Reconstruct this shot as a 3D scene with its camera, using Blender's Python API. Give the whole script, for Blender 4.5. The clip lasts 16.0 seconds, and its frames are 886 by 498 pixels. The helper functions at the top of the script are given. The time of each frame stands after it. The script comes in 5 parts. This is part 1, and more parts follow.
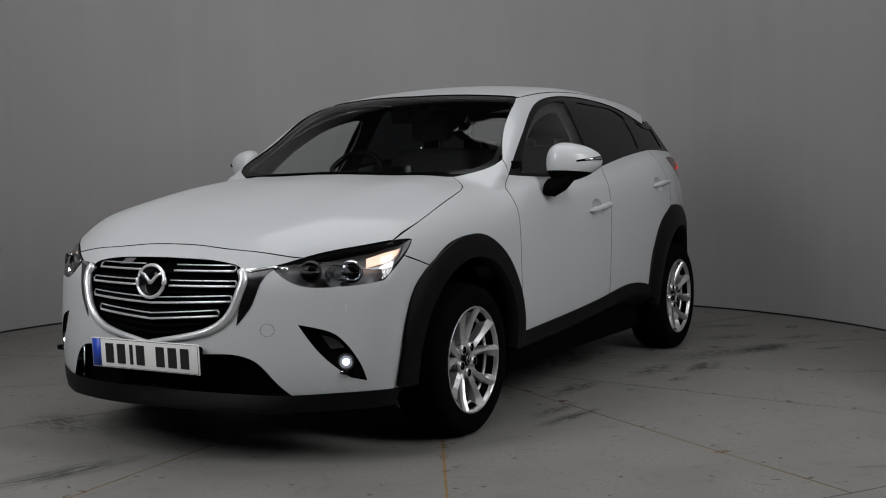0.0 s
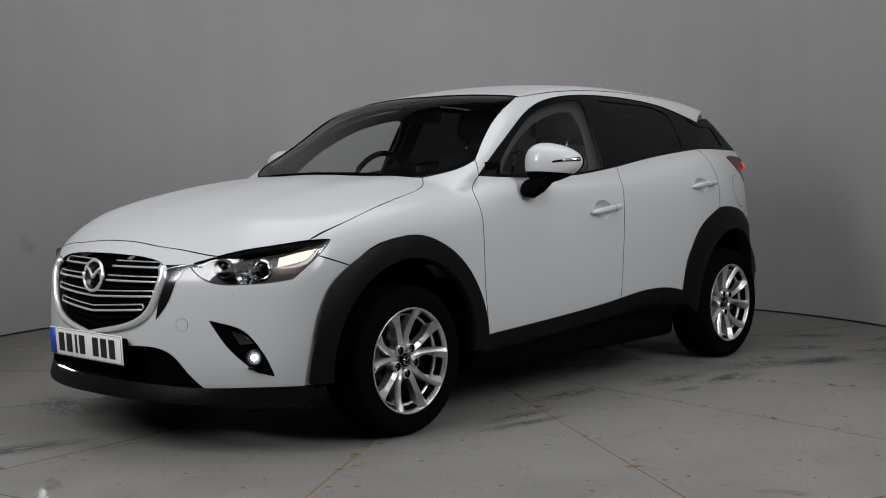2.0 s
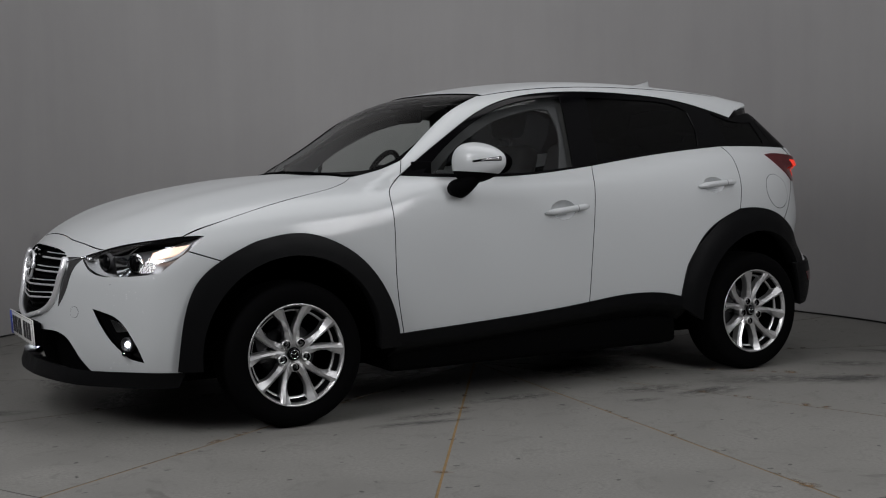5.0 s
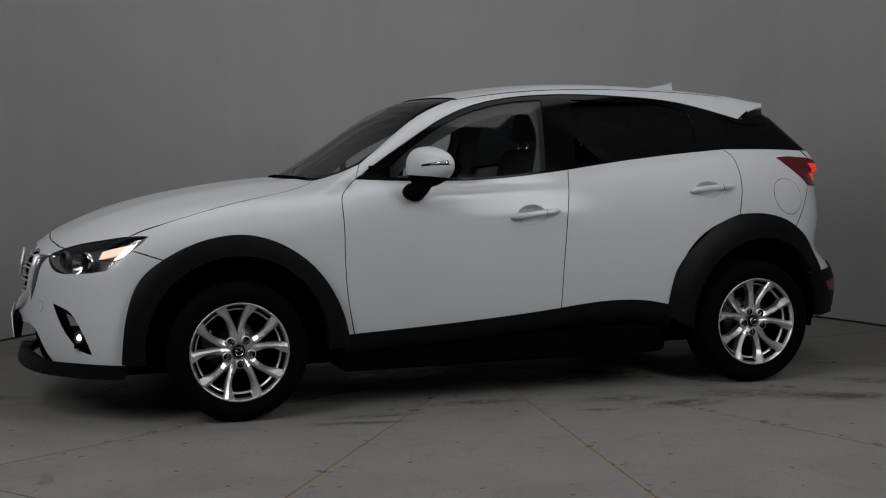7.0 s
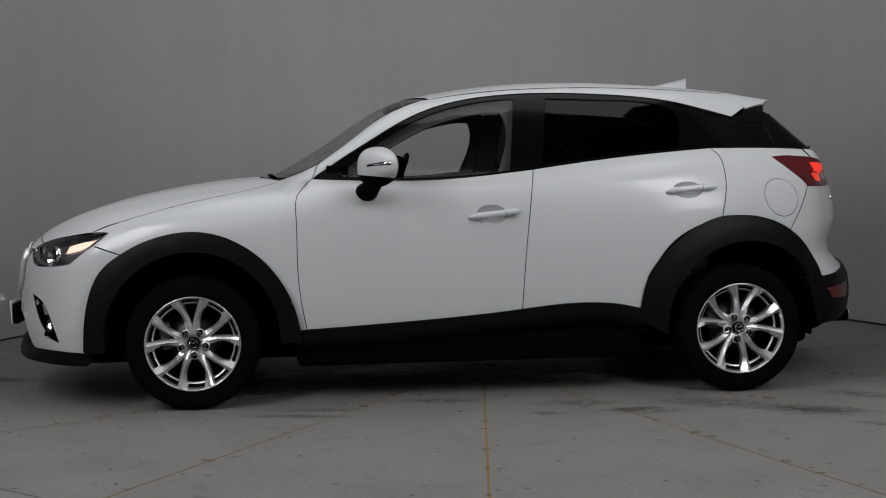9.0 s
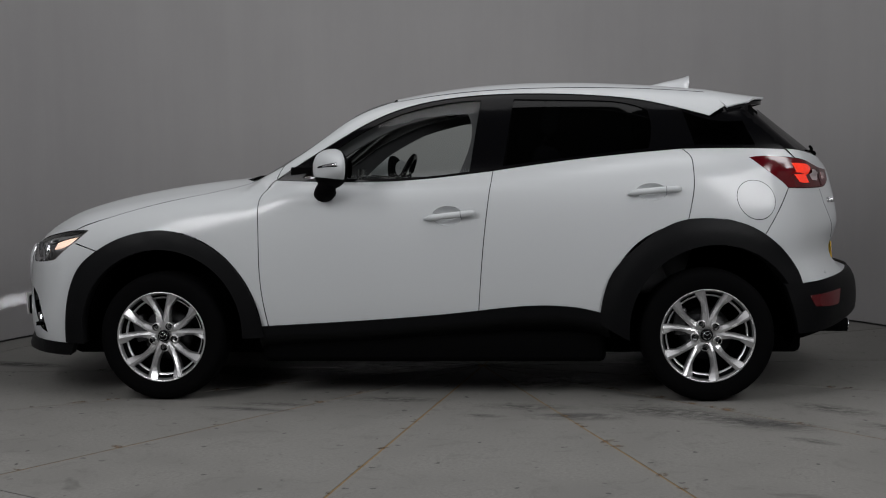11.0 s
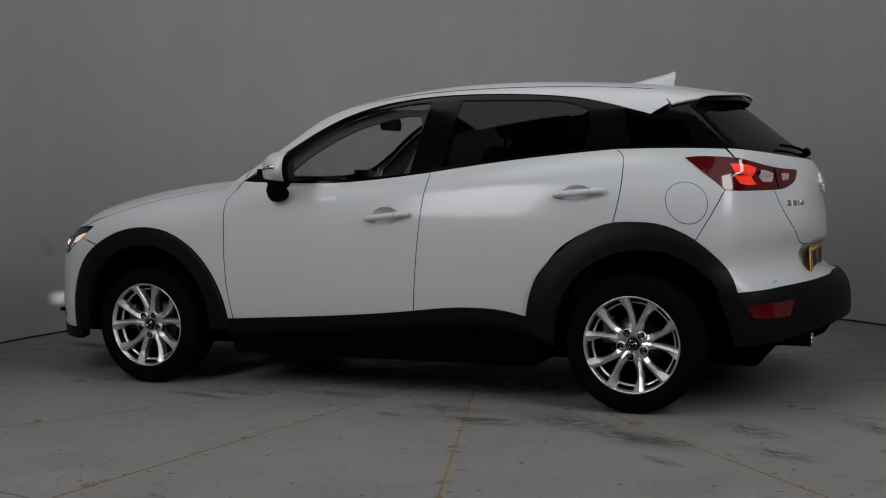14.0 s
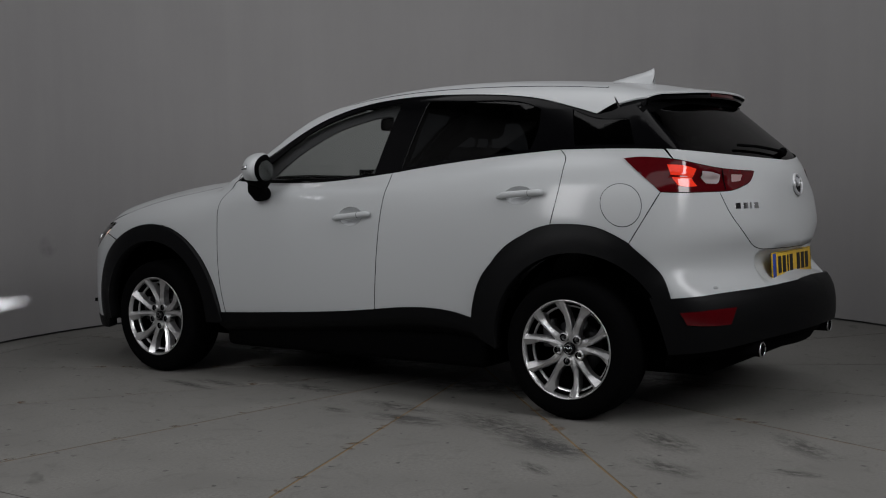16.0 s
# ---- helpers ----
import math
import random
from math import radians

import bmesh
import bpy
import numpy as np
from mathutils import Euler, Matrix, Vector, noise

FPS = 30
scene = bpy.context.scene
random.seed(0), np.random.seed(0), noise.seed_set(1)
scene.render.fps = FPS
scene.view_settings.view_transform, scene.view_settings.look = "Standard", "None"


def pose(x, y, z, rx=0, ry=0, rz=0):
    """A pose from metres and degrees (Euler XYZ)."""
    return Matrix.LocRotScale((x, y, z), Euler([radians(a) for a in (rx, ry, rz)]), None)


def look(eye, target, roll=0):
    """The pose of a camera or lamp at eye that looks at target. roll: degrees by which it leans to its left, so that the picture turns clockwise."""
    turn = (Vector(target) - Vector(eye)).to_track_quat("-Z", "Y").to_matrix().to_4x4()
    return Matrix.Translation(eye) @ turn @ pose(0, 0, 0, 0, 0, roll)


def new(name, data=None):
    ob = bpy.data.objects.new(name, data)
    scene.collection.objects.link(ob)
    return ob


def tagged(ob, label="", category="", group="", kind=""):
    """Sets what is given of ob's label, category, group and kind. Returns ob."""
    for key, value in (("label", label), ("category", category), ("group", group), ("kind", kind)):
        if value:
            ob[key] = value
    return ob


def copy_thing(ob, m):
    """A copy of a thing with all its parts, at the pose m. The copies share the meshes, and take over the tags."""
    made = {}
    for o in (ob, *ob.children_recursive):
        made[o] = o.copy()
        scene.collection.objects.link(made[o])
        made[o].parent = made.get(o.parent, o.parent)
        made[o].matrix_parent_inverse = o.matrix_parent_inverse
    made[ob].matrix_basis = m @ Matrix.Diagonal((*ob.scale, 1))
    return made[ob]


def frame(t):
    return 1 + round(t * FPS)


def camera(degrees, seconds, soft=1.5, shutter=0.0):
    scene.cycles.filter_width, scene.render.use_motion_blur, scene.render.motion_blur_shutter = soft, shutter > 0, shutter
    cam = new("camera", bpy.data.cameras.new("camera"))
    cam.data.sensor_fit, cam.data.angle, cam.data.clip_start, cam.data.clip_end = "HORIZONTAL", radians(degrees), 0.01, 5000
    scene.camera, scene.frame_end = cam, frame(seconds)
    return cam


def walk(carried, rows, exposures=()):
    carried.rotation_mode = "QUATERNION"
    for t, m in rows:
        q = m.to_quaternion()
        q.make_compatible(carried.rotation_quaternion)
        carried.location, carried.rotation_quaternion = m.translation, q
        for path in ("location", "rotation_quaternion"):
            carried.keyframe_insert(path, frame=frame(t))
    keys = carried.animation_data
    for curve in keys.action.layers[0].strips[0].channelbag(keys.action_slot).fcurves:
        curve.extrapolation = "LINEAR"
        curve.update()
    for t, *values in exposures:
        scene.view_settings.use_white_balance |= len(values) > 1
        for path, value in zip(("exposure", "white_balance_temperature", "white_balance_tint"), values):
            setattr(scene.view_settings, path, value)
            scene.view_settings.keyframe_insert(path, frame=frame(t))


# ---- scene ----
cam = camera(40.736, 16.0, soft=1.1)
EYE = (0.0, -6.461, 1.064)
# seconds, pan, pitch and lean of the tripod head in degrees
CAM_ROWS = [
    (0.0, -0.43, -3.89, -0.85),
    (0.5, 0.37, -3.90, -0.81),
    (1.0, 0.50, -3.90, -0.77),
    (1.5, 0.60, -3.89, -0.78),
    (2.0, 0.96, -3.87, -0.79),
    (2.5, 1.10, -3.85, -0.79),
    (3.0, 1.15, -3.87, -0.84),
    (3.5, 0.99, -3.91, -0.89),
    (4.0, 1.14, -3.94, -0.89),
    (6.5, 1.67, -3.83, -0.77),
    (7.0, 1.74, -3.77, -0.77),
    (7.5, 1.83, -3.76, -0.79),
    (8.0, 1.86, -3.76, -0.79),
    (8.5, 1.87, -3.77, -0.77),
    (9.0, 1.86, -3.80, -0.77),
    (11.5, 1.86, -3.75, -0.83),
    (12.0, 1.88, -3.75, -0.83),
    (12.5, 1.85, -3.74, -0.86),
    (13.0, 1.80, -3.73, -0.89),
    (13.5, 1.82, -3.72, -0.91),
    (14.0, 1.82, -3.73, -0.93),
    (14.5, 1.84, -3.73, -0.94),
    (15.0, 1.82, -3.73, -0.95),
    (15.5, 1.83, -3.73, -0.93),
    (16.0, 1.81, -3.73, -0.91),
]
# seconds and stops of the clip's own exposure
EXPOSE = [(0.0, 0.2), (0.5, 0.2), (1.5, 0.3), (2.0, 0.55), (2.5, 0.7), (3.5, 0.5), (4.2, 0.4), (6.5, -0.1), (8.0, 0.05), (9.0, 0.22), (11.5, 0.2), (12.5, 0.08), (14.0, 0.0), (16.0, -0.15)]
walk(cam, [(t, pose(*EYE, 90 + pitch, 0, pan) @ pose(0, 0, 0, 0, 0, lean)) for t, pan, pitch, lean in CAM_ROWS], EXPOSE)

# seconds and degrees of the turntable, and where the car stands on it
TURN_ROWS = [
    (0.0, 52.46),
    (0.5, 49.54),
    (1.0, 46.64),
    (1.5, 43.69),
    (2.0, 40.71),
    (2.5, 37.69),
    (3.0, 34.65),
    (3.5, 31.63),
    (4.0, 28.75),
    (6.5, 15.25),
    (7.0, 12.38),
    (7.5, 9.52),
    (8.0, 6.62),
    (8.5, 3.68),
    (9.0, 0.74),
    (11.5, -13.84),
    (12.0, -16.82),
    (12.5, -19.77),
    (13.0, -22.63),
    (13.5, -25.61),
    (14.0, -28.59),
    (14.5, -31.53),
    (15.0, -34.42),
    (15.5, -37.42),
    (16.0, -40.46),
]
CAR_AT = pose(-1.4226, -0.3375, 0.0, 0, 0, 7.545)

# ---- light ----
world = bpy.data.worlds.new("world")
scene.world = world
world.use_nodes = True
world.node_tree.nodes["Background"].inputs["Color"].default_value = (0.9, 0.95, 1.0, 1)
world.node_tree.nodes["Background"].inputs["Strength"].default_value = 0.004


def softbox(name, at, to, sx, sy, watts, tint=(1.0, 1.0, 1.02)):
    lamp = bpy.data.lights.new(name, "AREA")
    lamp.shape, lamp.size, lamp.size_y, lamp.energy, lamp.color = "RECTANGLE", sx, sy, watts, tint
    ob = new(name, lamp)
    ob.matrix_world = look(at, to)
    return ob


softbox("ceiling_softbox", (0.0, -0.9, 4.55), (0.0, -0.9, 0.0), 4.2, 3.0, 62)
softbox("front_softbox", (0.0, -4.9, 4.1), (0.0, 0.0, 0.6), 6.5, 1.6, 18)
for side, name in ((-1, "left_softbox"), (1, "right_softbox")):
    softbox(name, (side * 2.6, -3.6, 2.7), (side * -0.6, 0.3, 1.1), 0.9, 2.4, 58)


# ---- materials ----
def material(name, colour, rough=0.5, metal=0.0, vary=0.0, scale=8.0, bump=0.0, bump_scale=60.0, coat=0.0, coat_rough=0.03, spec=0.5, rough_vary=0.0, emit=None, strength=0.0):
    m = bpy.data.materials.new(name)
    m.use_nodes = True
    t = m.node_tree
    b = t.nodes["Principled BSDF"]
    b.inputs["Base Color"].default_value = (*colour, 1)
    b.inputs["Roughness"].default_value, b.inputs["Metallic"].default_value = rough, metal
    b.inputs["Coat Weight"].default_value, b.inputs["Coat Roughness"].default_value = coat, coat_rough
    b.inputs["Specular IOR Level"].default_value = spec
    if emit:
        b.inputs["Emission Color"].default_value = (*emit, 1)
        b.inputs["Emission Strength"].default_value = strength
    co = t.nodes.new("ShaderNodeTexCoord")
    if vary or rough_vary:
        n = t.nodes.new("ShaderNodeTexNoise")
        n.inputs["Scale"].default_value, n.inputs["Detail"].default_value, n.inputs["Roughness"].default_value = scale, 8, 0.65
        t.links.new(co.outputs["Object"], n.inputs["Vector"])
        if vary:
            mix = t.nodes.new("ShaderNodeMix")
            mix.data_type = "RGBA"
            mix.inputs["A"].default_value = (*[max(c * (1 - vary), 0) for c in colour], 1)
            mix.inputs["B"].default_value = (*[min(c * (1 + vary), 1) for c in colour], 1)
            t.links.new(n.outputs["Fac"], mix.inputs["Factor"])
            t.links.new(mix.outputs["Result"], b.inputs["Base Color"])
        if rough_vary:
            r = t.nodes.new("ShaderNodeMapRange")
            r.inputs["To Min"].default_value, r.inputs["To Max"].default_value = max(rough - rough_vary, 0.02), min(rough + rough_vary, 1)
            t.links.new(n.outputs["Fac"], r.inputs["Value"])
            t.links.new(r.outputs["Result"], b.inputs["Roughness"])
    if bump:
        n2, bp = t.nodes.new("ShaderNodeTexNoise"), t.nodes.new("ShaderNodeBump")
        n2.inputs["Scale"].default_value, n2.inputs["Detail"].default_value = bump_scale, 4
        bp.inputs["Strength"].default_value, bp.inputs["Distance"].default_value = bump, 0.002
        t.links.new(co.outputs["Object"], n2.inputs["Vector"])
        t.links.new(n2.outputs["Fac"], bp.inputs["Height"])
        t.links.new(bp.outputs["Normal"], b.inputs["Normal"])
    return m


def glass(name, tint, gloss=0.03, sheen=0.035, rise=0.6):
    """Thin window glass: a tinted see-through sheet with a clear reflection."""
    m = bpy.data.materials.new(name)
    m.use_nodes = True
    t = m.node_tree
    t.nodes.remove(t.nodes["Principled BSDF"])
    out = t.nodes["Material Output"]
    tr, gl, lw, pw, ma, mix = (t.nodes.new("ShaderNode" + k) for k in ("BsdfTransparent", "BsdfGlossy", "LayerWeight", "Math", "Math", "MixShader"))
    tr.inputs["Color"].default_value = (*tint, 1)
    gl.inputs["Roughness"].default_value = gloss
    pw.operation, ma.operation = "POWER", "MULTIPLY_ADD"
    pw.inputs[1].default_value, ma.inputs[1].default_value, ma.inputs[2].default_value = 4.0, rise, sheen
    t.links.new(lw.outputs["Facing"], pw.inputs[0])
    t.links.new(pw.outputs[0], ma.inputs[0])
    t.links.new(ma.outputs[0], mix.inputs[0])
    t.links.new(tr.outputs[0], mix.inputs[1])
    t.links.new(gl.outputs[0], mix.inputs[2])
    t.links.new(mix.outputs[0], out.inputs["Surface"])
    return m


PAINT = material("pearl_paint", (0.465, 0.48, 0.49), 0.5, 0.0, vary=0.012, scale=900, coat=0.55, spec=0.3, coat_rough=0.13)
CLADDING = material("grained_black_plastic", (0.0022, 0.0023, 0.0028), 0.45, vary=0.2, scale=40, bump=0.25, bump_scale=900, spec=0.13)
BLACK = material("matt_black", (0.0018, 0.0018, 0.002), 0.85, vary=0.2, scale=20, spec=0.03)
GLOSSBLACK = material("gloss_black", (0.002, 0.002, 0.0024), 0.12, spec=0.12)
CHROME = material("chrome", (0.75, 0.76, 0.78), 0.12, 1.0, rough_vary=0.04, scale=30)
ALLOY = material("silver_alloy", (0.62, 0.62, 0.625), 0.34, 0.85, vary=0.06, scale=60, rough_vary=0.06)
BRIGHT = material("satin_bright_metal", (0.80, 0.81, 0.83), 0.35, 0.7, rough_vary=0.05, scale=40)
DARKMETAL = material("dark_metal", (0.06, 0.06, 0.063), 0.45, 0.8, vary=0.3, scale=25)
RUBBER = material("tyre_rubber", (0.0022, 0.0022, 0.0024), 0.85, vary=0.25, scale=30, bump=0.3, bump_scale=300, spec=0.03)
GLASS = glass("clear_glass", (0.84, 0.87, 0.855))
PRIVACY = glass("privacy_glass", (0.03, 0.032, 0.035), 0.03, 0.02)
LENS = glass("lamp_lens", (0.93, 0.94, 0.95), 0.05, 0.07, 1.0)
REDLENS = material("red_lens", (0.07, 0.002, 0.004), 0.08, vary=0.25, scale=30, coat=0.3)
REDGLOW = material("lit_red_lens", (0.5, 0.02, 0.01), 0.1, emit=(1.0, 0.05, 0.02), strength=0.45, vary=0.5, scale=40, coat=0.6)
CLOTH = material("dark_seat_cloth", (0.02, 0.02, 0.022), 0.9, vary=0.3, scale=50, bump=0.3, bump_scale=500)
TRIM = material("grey_interior_trim", (0.03, 0.03, 0.032), 0.7, vary=0.15, scale=30)
LIGHTTRIM = material("grey_pillar_trim", (0.045, 0.045, 0.044), 0.9, vary=0.08, scale=30)
# ---- the shape of the car's skin: x runs back from the front axle, y from the centre line, z up from the floor ----
def spline(xs, ys):
    """A smooth curve through a few points, straight beyond its ends."""
    x, y = np.array(xs, float), np.array(ys, float)
    n, hh = len(x), np.diff(x)
    a, r = np.eye(n), np.zeros(n)
    for i in range(1, n - 1):
        a[i, i - 1:i + 2] = hh[i - 1], 2 * (hh[i - 1] + hh[i]), hh[i]
        r[i] = 6 * ((y[i + 1] - y[i]) / hh[i] - (y[i] - y[i - 1]) / hh[i - 1])
    m = np.linalg.solve(a, r)

    def value(q):
        q = np.asarray(q, float)
        i = np.clip(np.searchsorted(x, q) - 1, 0, n - 2)
        c = np.clip(q, x[0], x[-1])
        u, v, h1 = x[i + 1] - c, c - x[i], hh[i]
        s = (m[i] * u ** 3 + m[i + 1] * v ** 3) / (6 * h1) + (y[i] / h1 - m[i] * h1 / 6) * u + (y[i + 1] / h1 - m[i + 1] * h1 / 6) * v
        s0 = (y[1] - y[0]) / hh[0] - m[1] * hh[0] / 6
        s1 = (y[-1] - y[-2]) / hh[-1] + m[-2] * hh[-1] / 6
        return s + np.where(q < x[0], (q - x[0]) * s0, 0) + np.where(q > x[-1], (q - x[-1]) * s1, 0)
    return value


def smax(a, b, k):
    d = np.clip(0.5 + 0.5 * (a - b) / k, 0, 1)
    return b + (a - b) * d + k * d * (1 - d)


HOOD = spline([-0.95, -0.80, -0.60, -0.46, -0.185, 0.094, 0.35, 0.75], [0.665, 0.772, 0.868, 0.918, 0.984, 1.026, 1.046, 1.06])
DECK = spline([0.4, 0.9, 1.5, 2.0, 2.4, 2.8, 3.1, 3.4], [1.03, 1.03, 1.06, 1.11, 1.15, 1.165, 1.14, 1.10])
ROOF = spline([0.9, 1.15, 1.42, 1.887, 2.367, 2.80, 3.06, 3.3], [1.40, 1.450, 1.487, 1.503, 1.477, 1.430, 1.390, 1.345])
NOSE = spline([0.16, 0.30, 0.45, 0.60, 0.68, 0.74, 0.80, 0.90], [-0.86, -0.90, -0.905, -0.895, -0.88, -0.845, -0.79, -0.66])
TAIL = spline([0.18, 0.30, 0.46, 0.55, 0.62, 0.75, 0.90, 1.05, 1.20], [3.24, 3.33, 3.355, 3.325, 3.262, 3.262, 3.25, 3.215, 3.11])
PLAN = spline([-0.6, -0.3, 0.0, 0.5, 1.0, 1.5, 2.0, 2.5, 2.8, 3.1, 3.4], [0.80, 0.845, 0.862, 0.853, 0.850, 0.853, 0.858, 0.850, 0.805, 0.74, 0.66])
SECT = spline([0.15, 0.34, 0.55, 0.75, 0.88, 0.98, 1.06, 1.15, 1.25], [0.05, 0.012, 0.0, 0.002, 0.012, 0.035, 0.072, 0.125, 0.19])
SCREEN = spline([0.95, 1.045, 1.166, 1.303, 1.418, 1.50], [0.20, 0.345, 0.553, 0.759, 0.955, 1.13])
REARGLASS = spline([0.90, 1.05, 1.10, 1.20, 1.30, 1.40], [3.19, 3.187, 3.168, 3.062, 2.940, 2.818])
GPLAN = spline([0.3, 0.6, 1.0, 1.6, 2.1, 2.6, 2.9, 3.2], [0.76, 0.765, 0.785, 0.795, 0.785, 0.765, 0.735, 0.68])


def skin(x, y, z):
    """Below nought inside the car, above it outside."""
    ay = np.sqrt(y * y + 1e-6)
    back = np.clip((x - 0.38) / 0.30, 0, 1)
    back = back * back * (3 - 2 * back)
    crest = 0.016 * np.exp(-((ay - 0.50) / 0.16) ** 2)
    top = (HOOD(x) - 0.13 * ay ** 2 + crest) * (1 - back) + DECK(x) * back
    w = PLAN(x) - SECT(z)
    nose = (NOSE(z) + 0.43 * ay ** 2 + 0.14 * ay ** 4) - x
    recess = 0.062 * np.clip((0.37 - ay) / 0.07, 0, 1) * np.clip((z - 0.567) / 0.015, 0, 1) * np.clip((0.712 - z) / 0.03, 0, 1)
    full = (0.024 * np.exp(-((ay - 0.42) / 0.15) ** 2) - 0.012 * np.exp(-(ay / 0.2) ** 2)) * np.exp(-((z - 0.86) / 0.12) ** 4)
    tail = x - (TAIL(z) - 0.55 * ay ** 2 + full - recess)
    body = smax(ay - w, (z - top) * 0.95, np.clip(0.16 - 0.12 * (x - 0.2), 0.10, 0.16))
    body = smax(body, nose * 0.9, 0.07)
    body = smax(body, tail * 0.9, 0.08)
    wg = GPLAN(x) - 0.40 * np.clip(z - 1.02, 0, 1) - 0.25 * np.clip(z - 1.02, 0, 1) ** 2
    cab = smax((ay - wg) * 0.92, (z - (ROOF(x) - 0.125 * ay ** 2)) * 0.97, 0.09)
    cab = smax(cab, (SCREEN(z) + 0.27 * ay ** 2 - x) * 0.53, 0.03)
    cab = smax(cab, (x - (REARGLASS(z) - 0.40 * ay ** 2)) * 0.72, 0.03)
    cab = smax(cab, DECK(x) - 0.12 - z, 0.01)
    return -smax(-body, -cab, 0.012)


def slope(p, e=1e-3):
    g = np.stack([skin(*(p + d).T) - skin(*(p - d).T) for d in np.eye(3) * e], 1)
    return g / np.maximum(np.linalg.norm(g, axis=1, keepdims=True), 1e-9)


def cast(o, d, far=3.4, steps=110):
    """Where rays from outside first meet the skin."""
    o, d = np.asarray(o, float), np.asarray(d, float)
    lo, hi, found = np.zeros(len(o)), np.zeros(len(o)), np.zeros(len(o), bool)
    for i in range(1, steps + 1):
        s = far * i / steps
        inside = (skin(*(o + d * s).T) < 0) & ~found
        lo[inside], hi[inside] = far * (i - 1) / steps, s
        found |= inside
    for _ in range(24):
        mid = (lo + hi) / 2
        inn = skin(*(o + d * mid[:, None]).T) < 0
        hi, lo = np.where(inn, mid, hi), np.where(inn, lo, mid)
    return o + d * hi[:, None], found


H2 = math.sqrt(0.5)


def rays(way, ab):
    """Rays for a panel's flat outline: slant (x, s) from above the flank, top (x, y), front and rear (angle, z) round an upright axis, flank (x, z)."""
    a, b = np.asarray(ab, float).T
    z = np.zeros_like(a)
    if way == "slant":
        return np.stack([a, b * H2 - 1.4 * H2 - 0.6, b * H2 + 1.4 * H2 + 0.6], 1), np.tile((0, H2, -H2), (len(a), 1))
    if way == "flank":
        return np.stack([a, z - 2, b], 1), np.tile((0.0, 1.0, 0.0), (len(a), 1))
    if way == "top":
        return np.stack([a, b, z + 2.4], 1), np.tile((0.0, 0.0, -1.0), (len(a), 1))
    c, sgn = (0.2, -1) if way == "front" else (2.4, 1)
    d = np.stack([sgn * np.cos(a), -np.sin(a), z], 1)
    return np.stack([c + z, z, b], 1) + 1.9 * d, -d


def flat(way, p):
    """The other way round: a point of the car to a panel's flat coordinates."""
    x, y, z = np.asarray(p, float).T
    if way == "slant":
        return np.stack([x, (y + z) * H2], 1)
    if way == "flank":
        return np.stack([x, z], 1)
    if way == "top":
        return np.stack([x, y], 1)
    c, sgn = (0.2, -1) if way == "front" else (2.4, 1)
    return np.stack([np.arctan2(-y, sgn * (x - c)), z], 1)


# ---- building ----
from mathutils import geometry


def part(name, bm, mat, parent, label="", smooth=True):
    """Links a bmesh as one mesh object under a thing or a part."""
    me = bpy.data.meshes.new(name)
    bm.to_mesh(me)
    bm.free()
    for p in me.polygons:
        p.use_smooth = smooth
    for k in (mat if isinstance(mat, (list, tuple)) else [mat]):
        me.materials.append(k)
    ob = new(name, me)
    ob.parent = parent
    return tagged(ob, label)


def sample(segs, step):
    """A closed outline from splined stretches; corners where they meet."""
    pts = []
    for s in segs:
        s = np.array(s, float)
        n = len(s)
        d = np.concatenate([[0], np.cumsum(np.linalg.norm(np.diff(s, axis=0), axis=1))])
        k = max(2, int(d[-1] / step) + 1)
        q = np.linspace(0, d[-1], k)[:-1]
        if n == 2:
            pts.append(np.stack([np.interp(q, d, s[:, j]) for j in (0, 1)], 1))
        else:
            pts.append(np.stack([spline(d, s[:, j])(q) for j in (0, 1)], 1))
    return np.concatenate(pts)


def inset(p, by):
    area = 0.5 * np.sum(p[:, 0] * np.roll(p[:, 1], -1) - np.roll(p[:, 0], -1) * p[:, 1])
    t = np.roll(p, -1, 0) - np.roll(p, 1, 0)
    t /= np.maximum(np.linalg.norm(t, axis=1, keepdims=True), 1e-9)
    return p + np.stack([-t[:, 1], t[:, 0]], 1) * by * np.sign(area)


def inside(poly, q):
    r = np.zeros(len(q), bool)
    a, b = poly, np.roll(poly, -1, 0)
    for (x0, y0), (x1, y1) in zip(a, b):
        if y0 == y1:
            continue
        r ^= ((y0 > q[:, 1]) != (y1 > q[:, 1])) & (q[:, 0] < (x1 - x0) * (q[:, 1] - y0) / (y1 - y0) + x0)
    return r


def cover(outline, holes, step):
    """Points, triangles and edge loops that fill an outline."""
    loops = [outline, *holes]
    pts, edges, n = [], [], 0
    for l in loops:
        pts.append(l)
        edges += [(n + i, n + (i + 1) % len(l)) for i in range(len(l))]
        n += len(l)
    lo, hi = outline.min(0), outline.max(0)
    g = np.stack(np.meshgrid(np.arange(lo[0], hi[0], step), np.arange(lo[1], hi[1], step)), -1).reshape(-1, 2)
    ok = inside(outline, g)
    for l in holes:
        ok &= ~inside(l, g)
    edge = np.concatenate(loops)
    g = g[ok]
    if len(g):
        near = np.concatenate([np.min(np.linalg.norm(c[:, None] - edge[None], axis=2), axis=1) for c in np.array_split(g, max(1, len(g) // 500))])
        g = g[near > step * 0.45]
    allp = np.concatenate([edge, g])
    v, _, f, orig, _, _ = geometry.delaunay_2d_cdt([Vector(p) for p in allp], edges, [], 0, 1e-7)
    v = np.array([tuple(p) for p in v])
    f = np.array(f)
    c = v[f].mean(1)
    ok = inside(outline, c)
    for l in holes:
        ok &= ~inside(l, c)
    return v, f[ok]


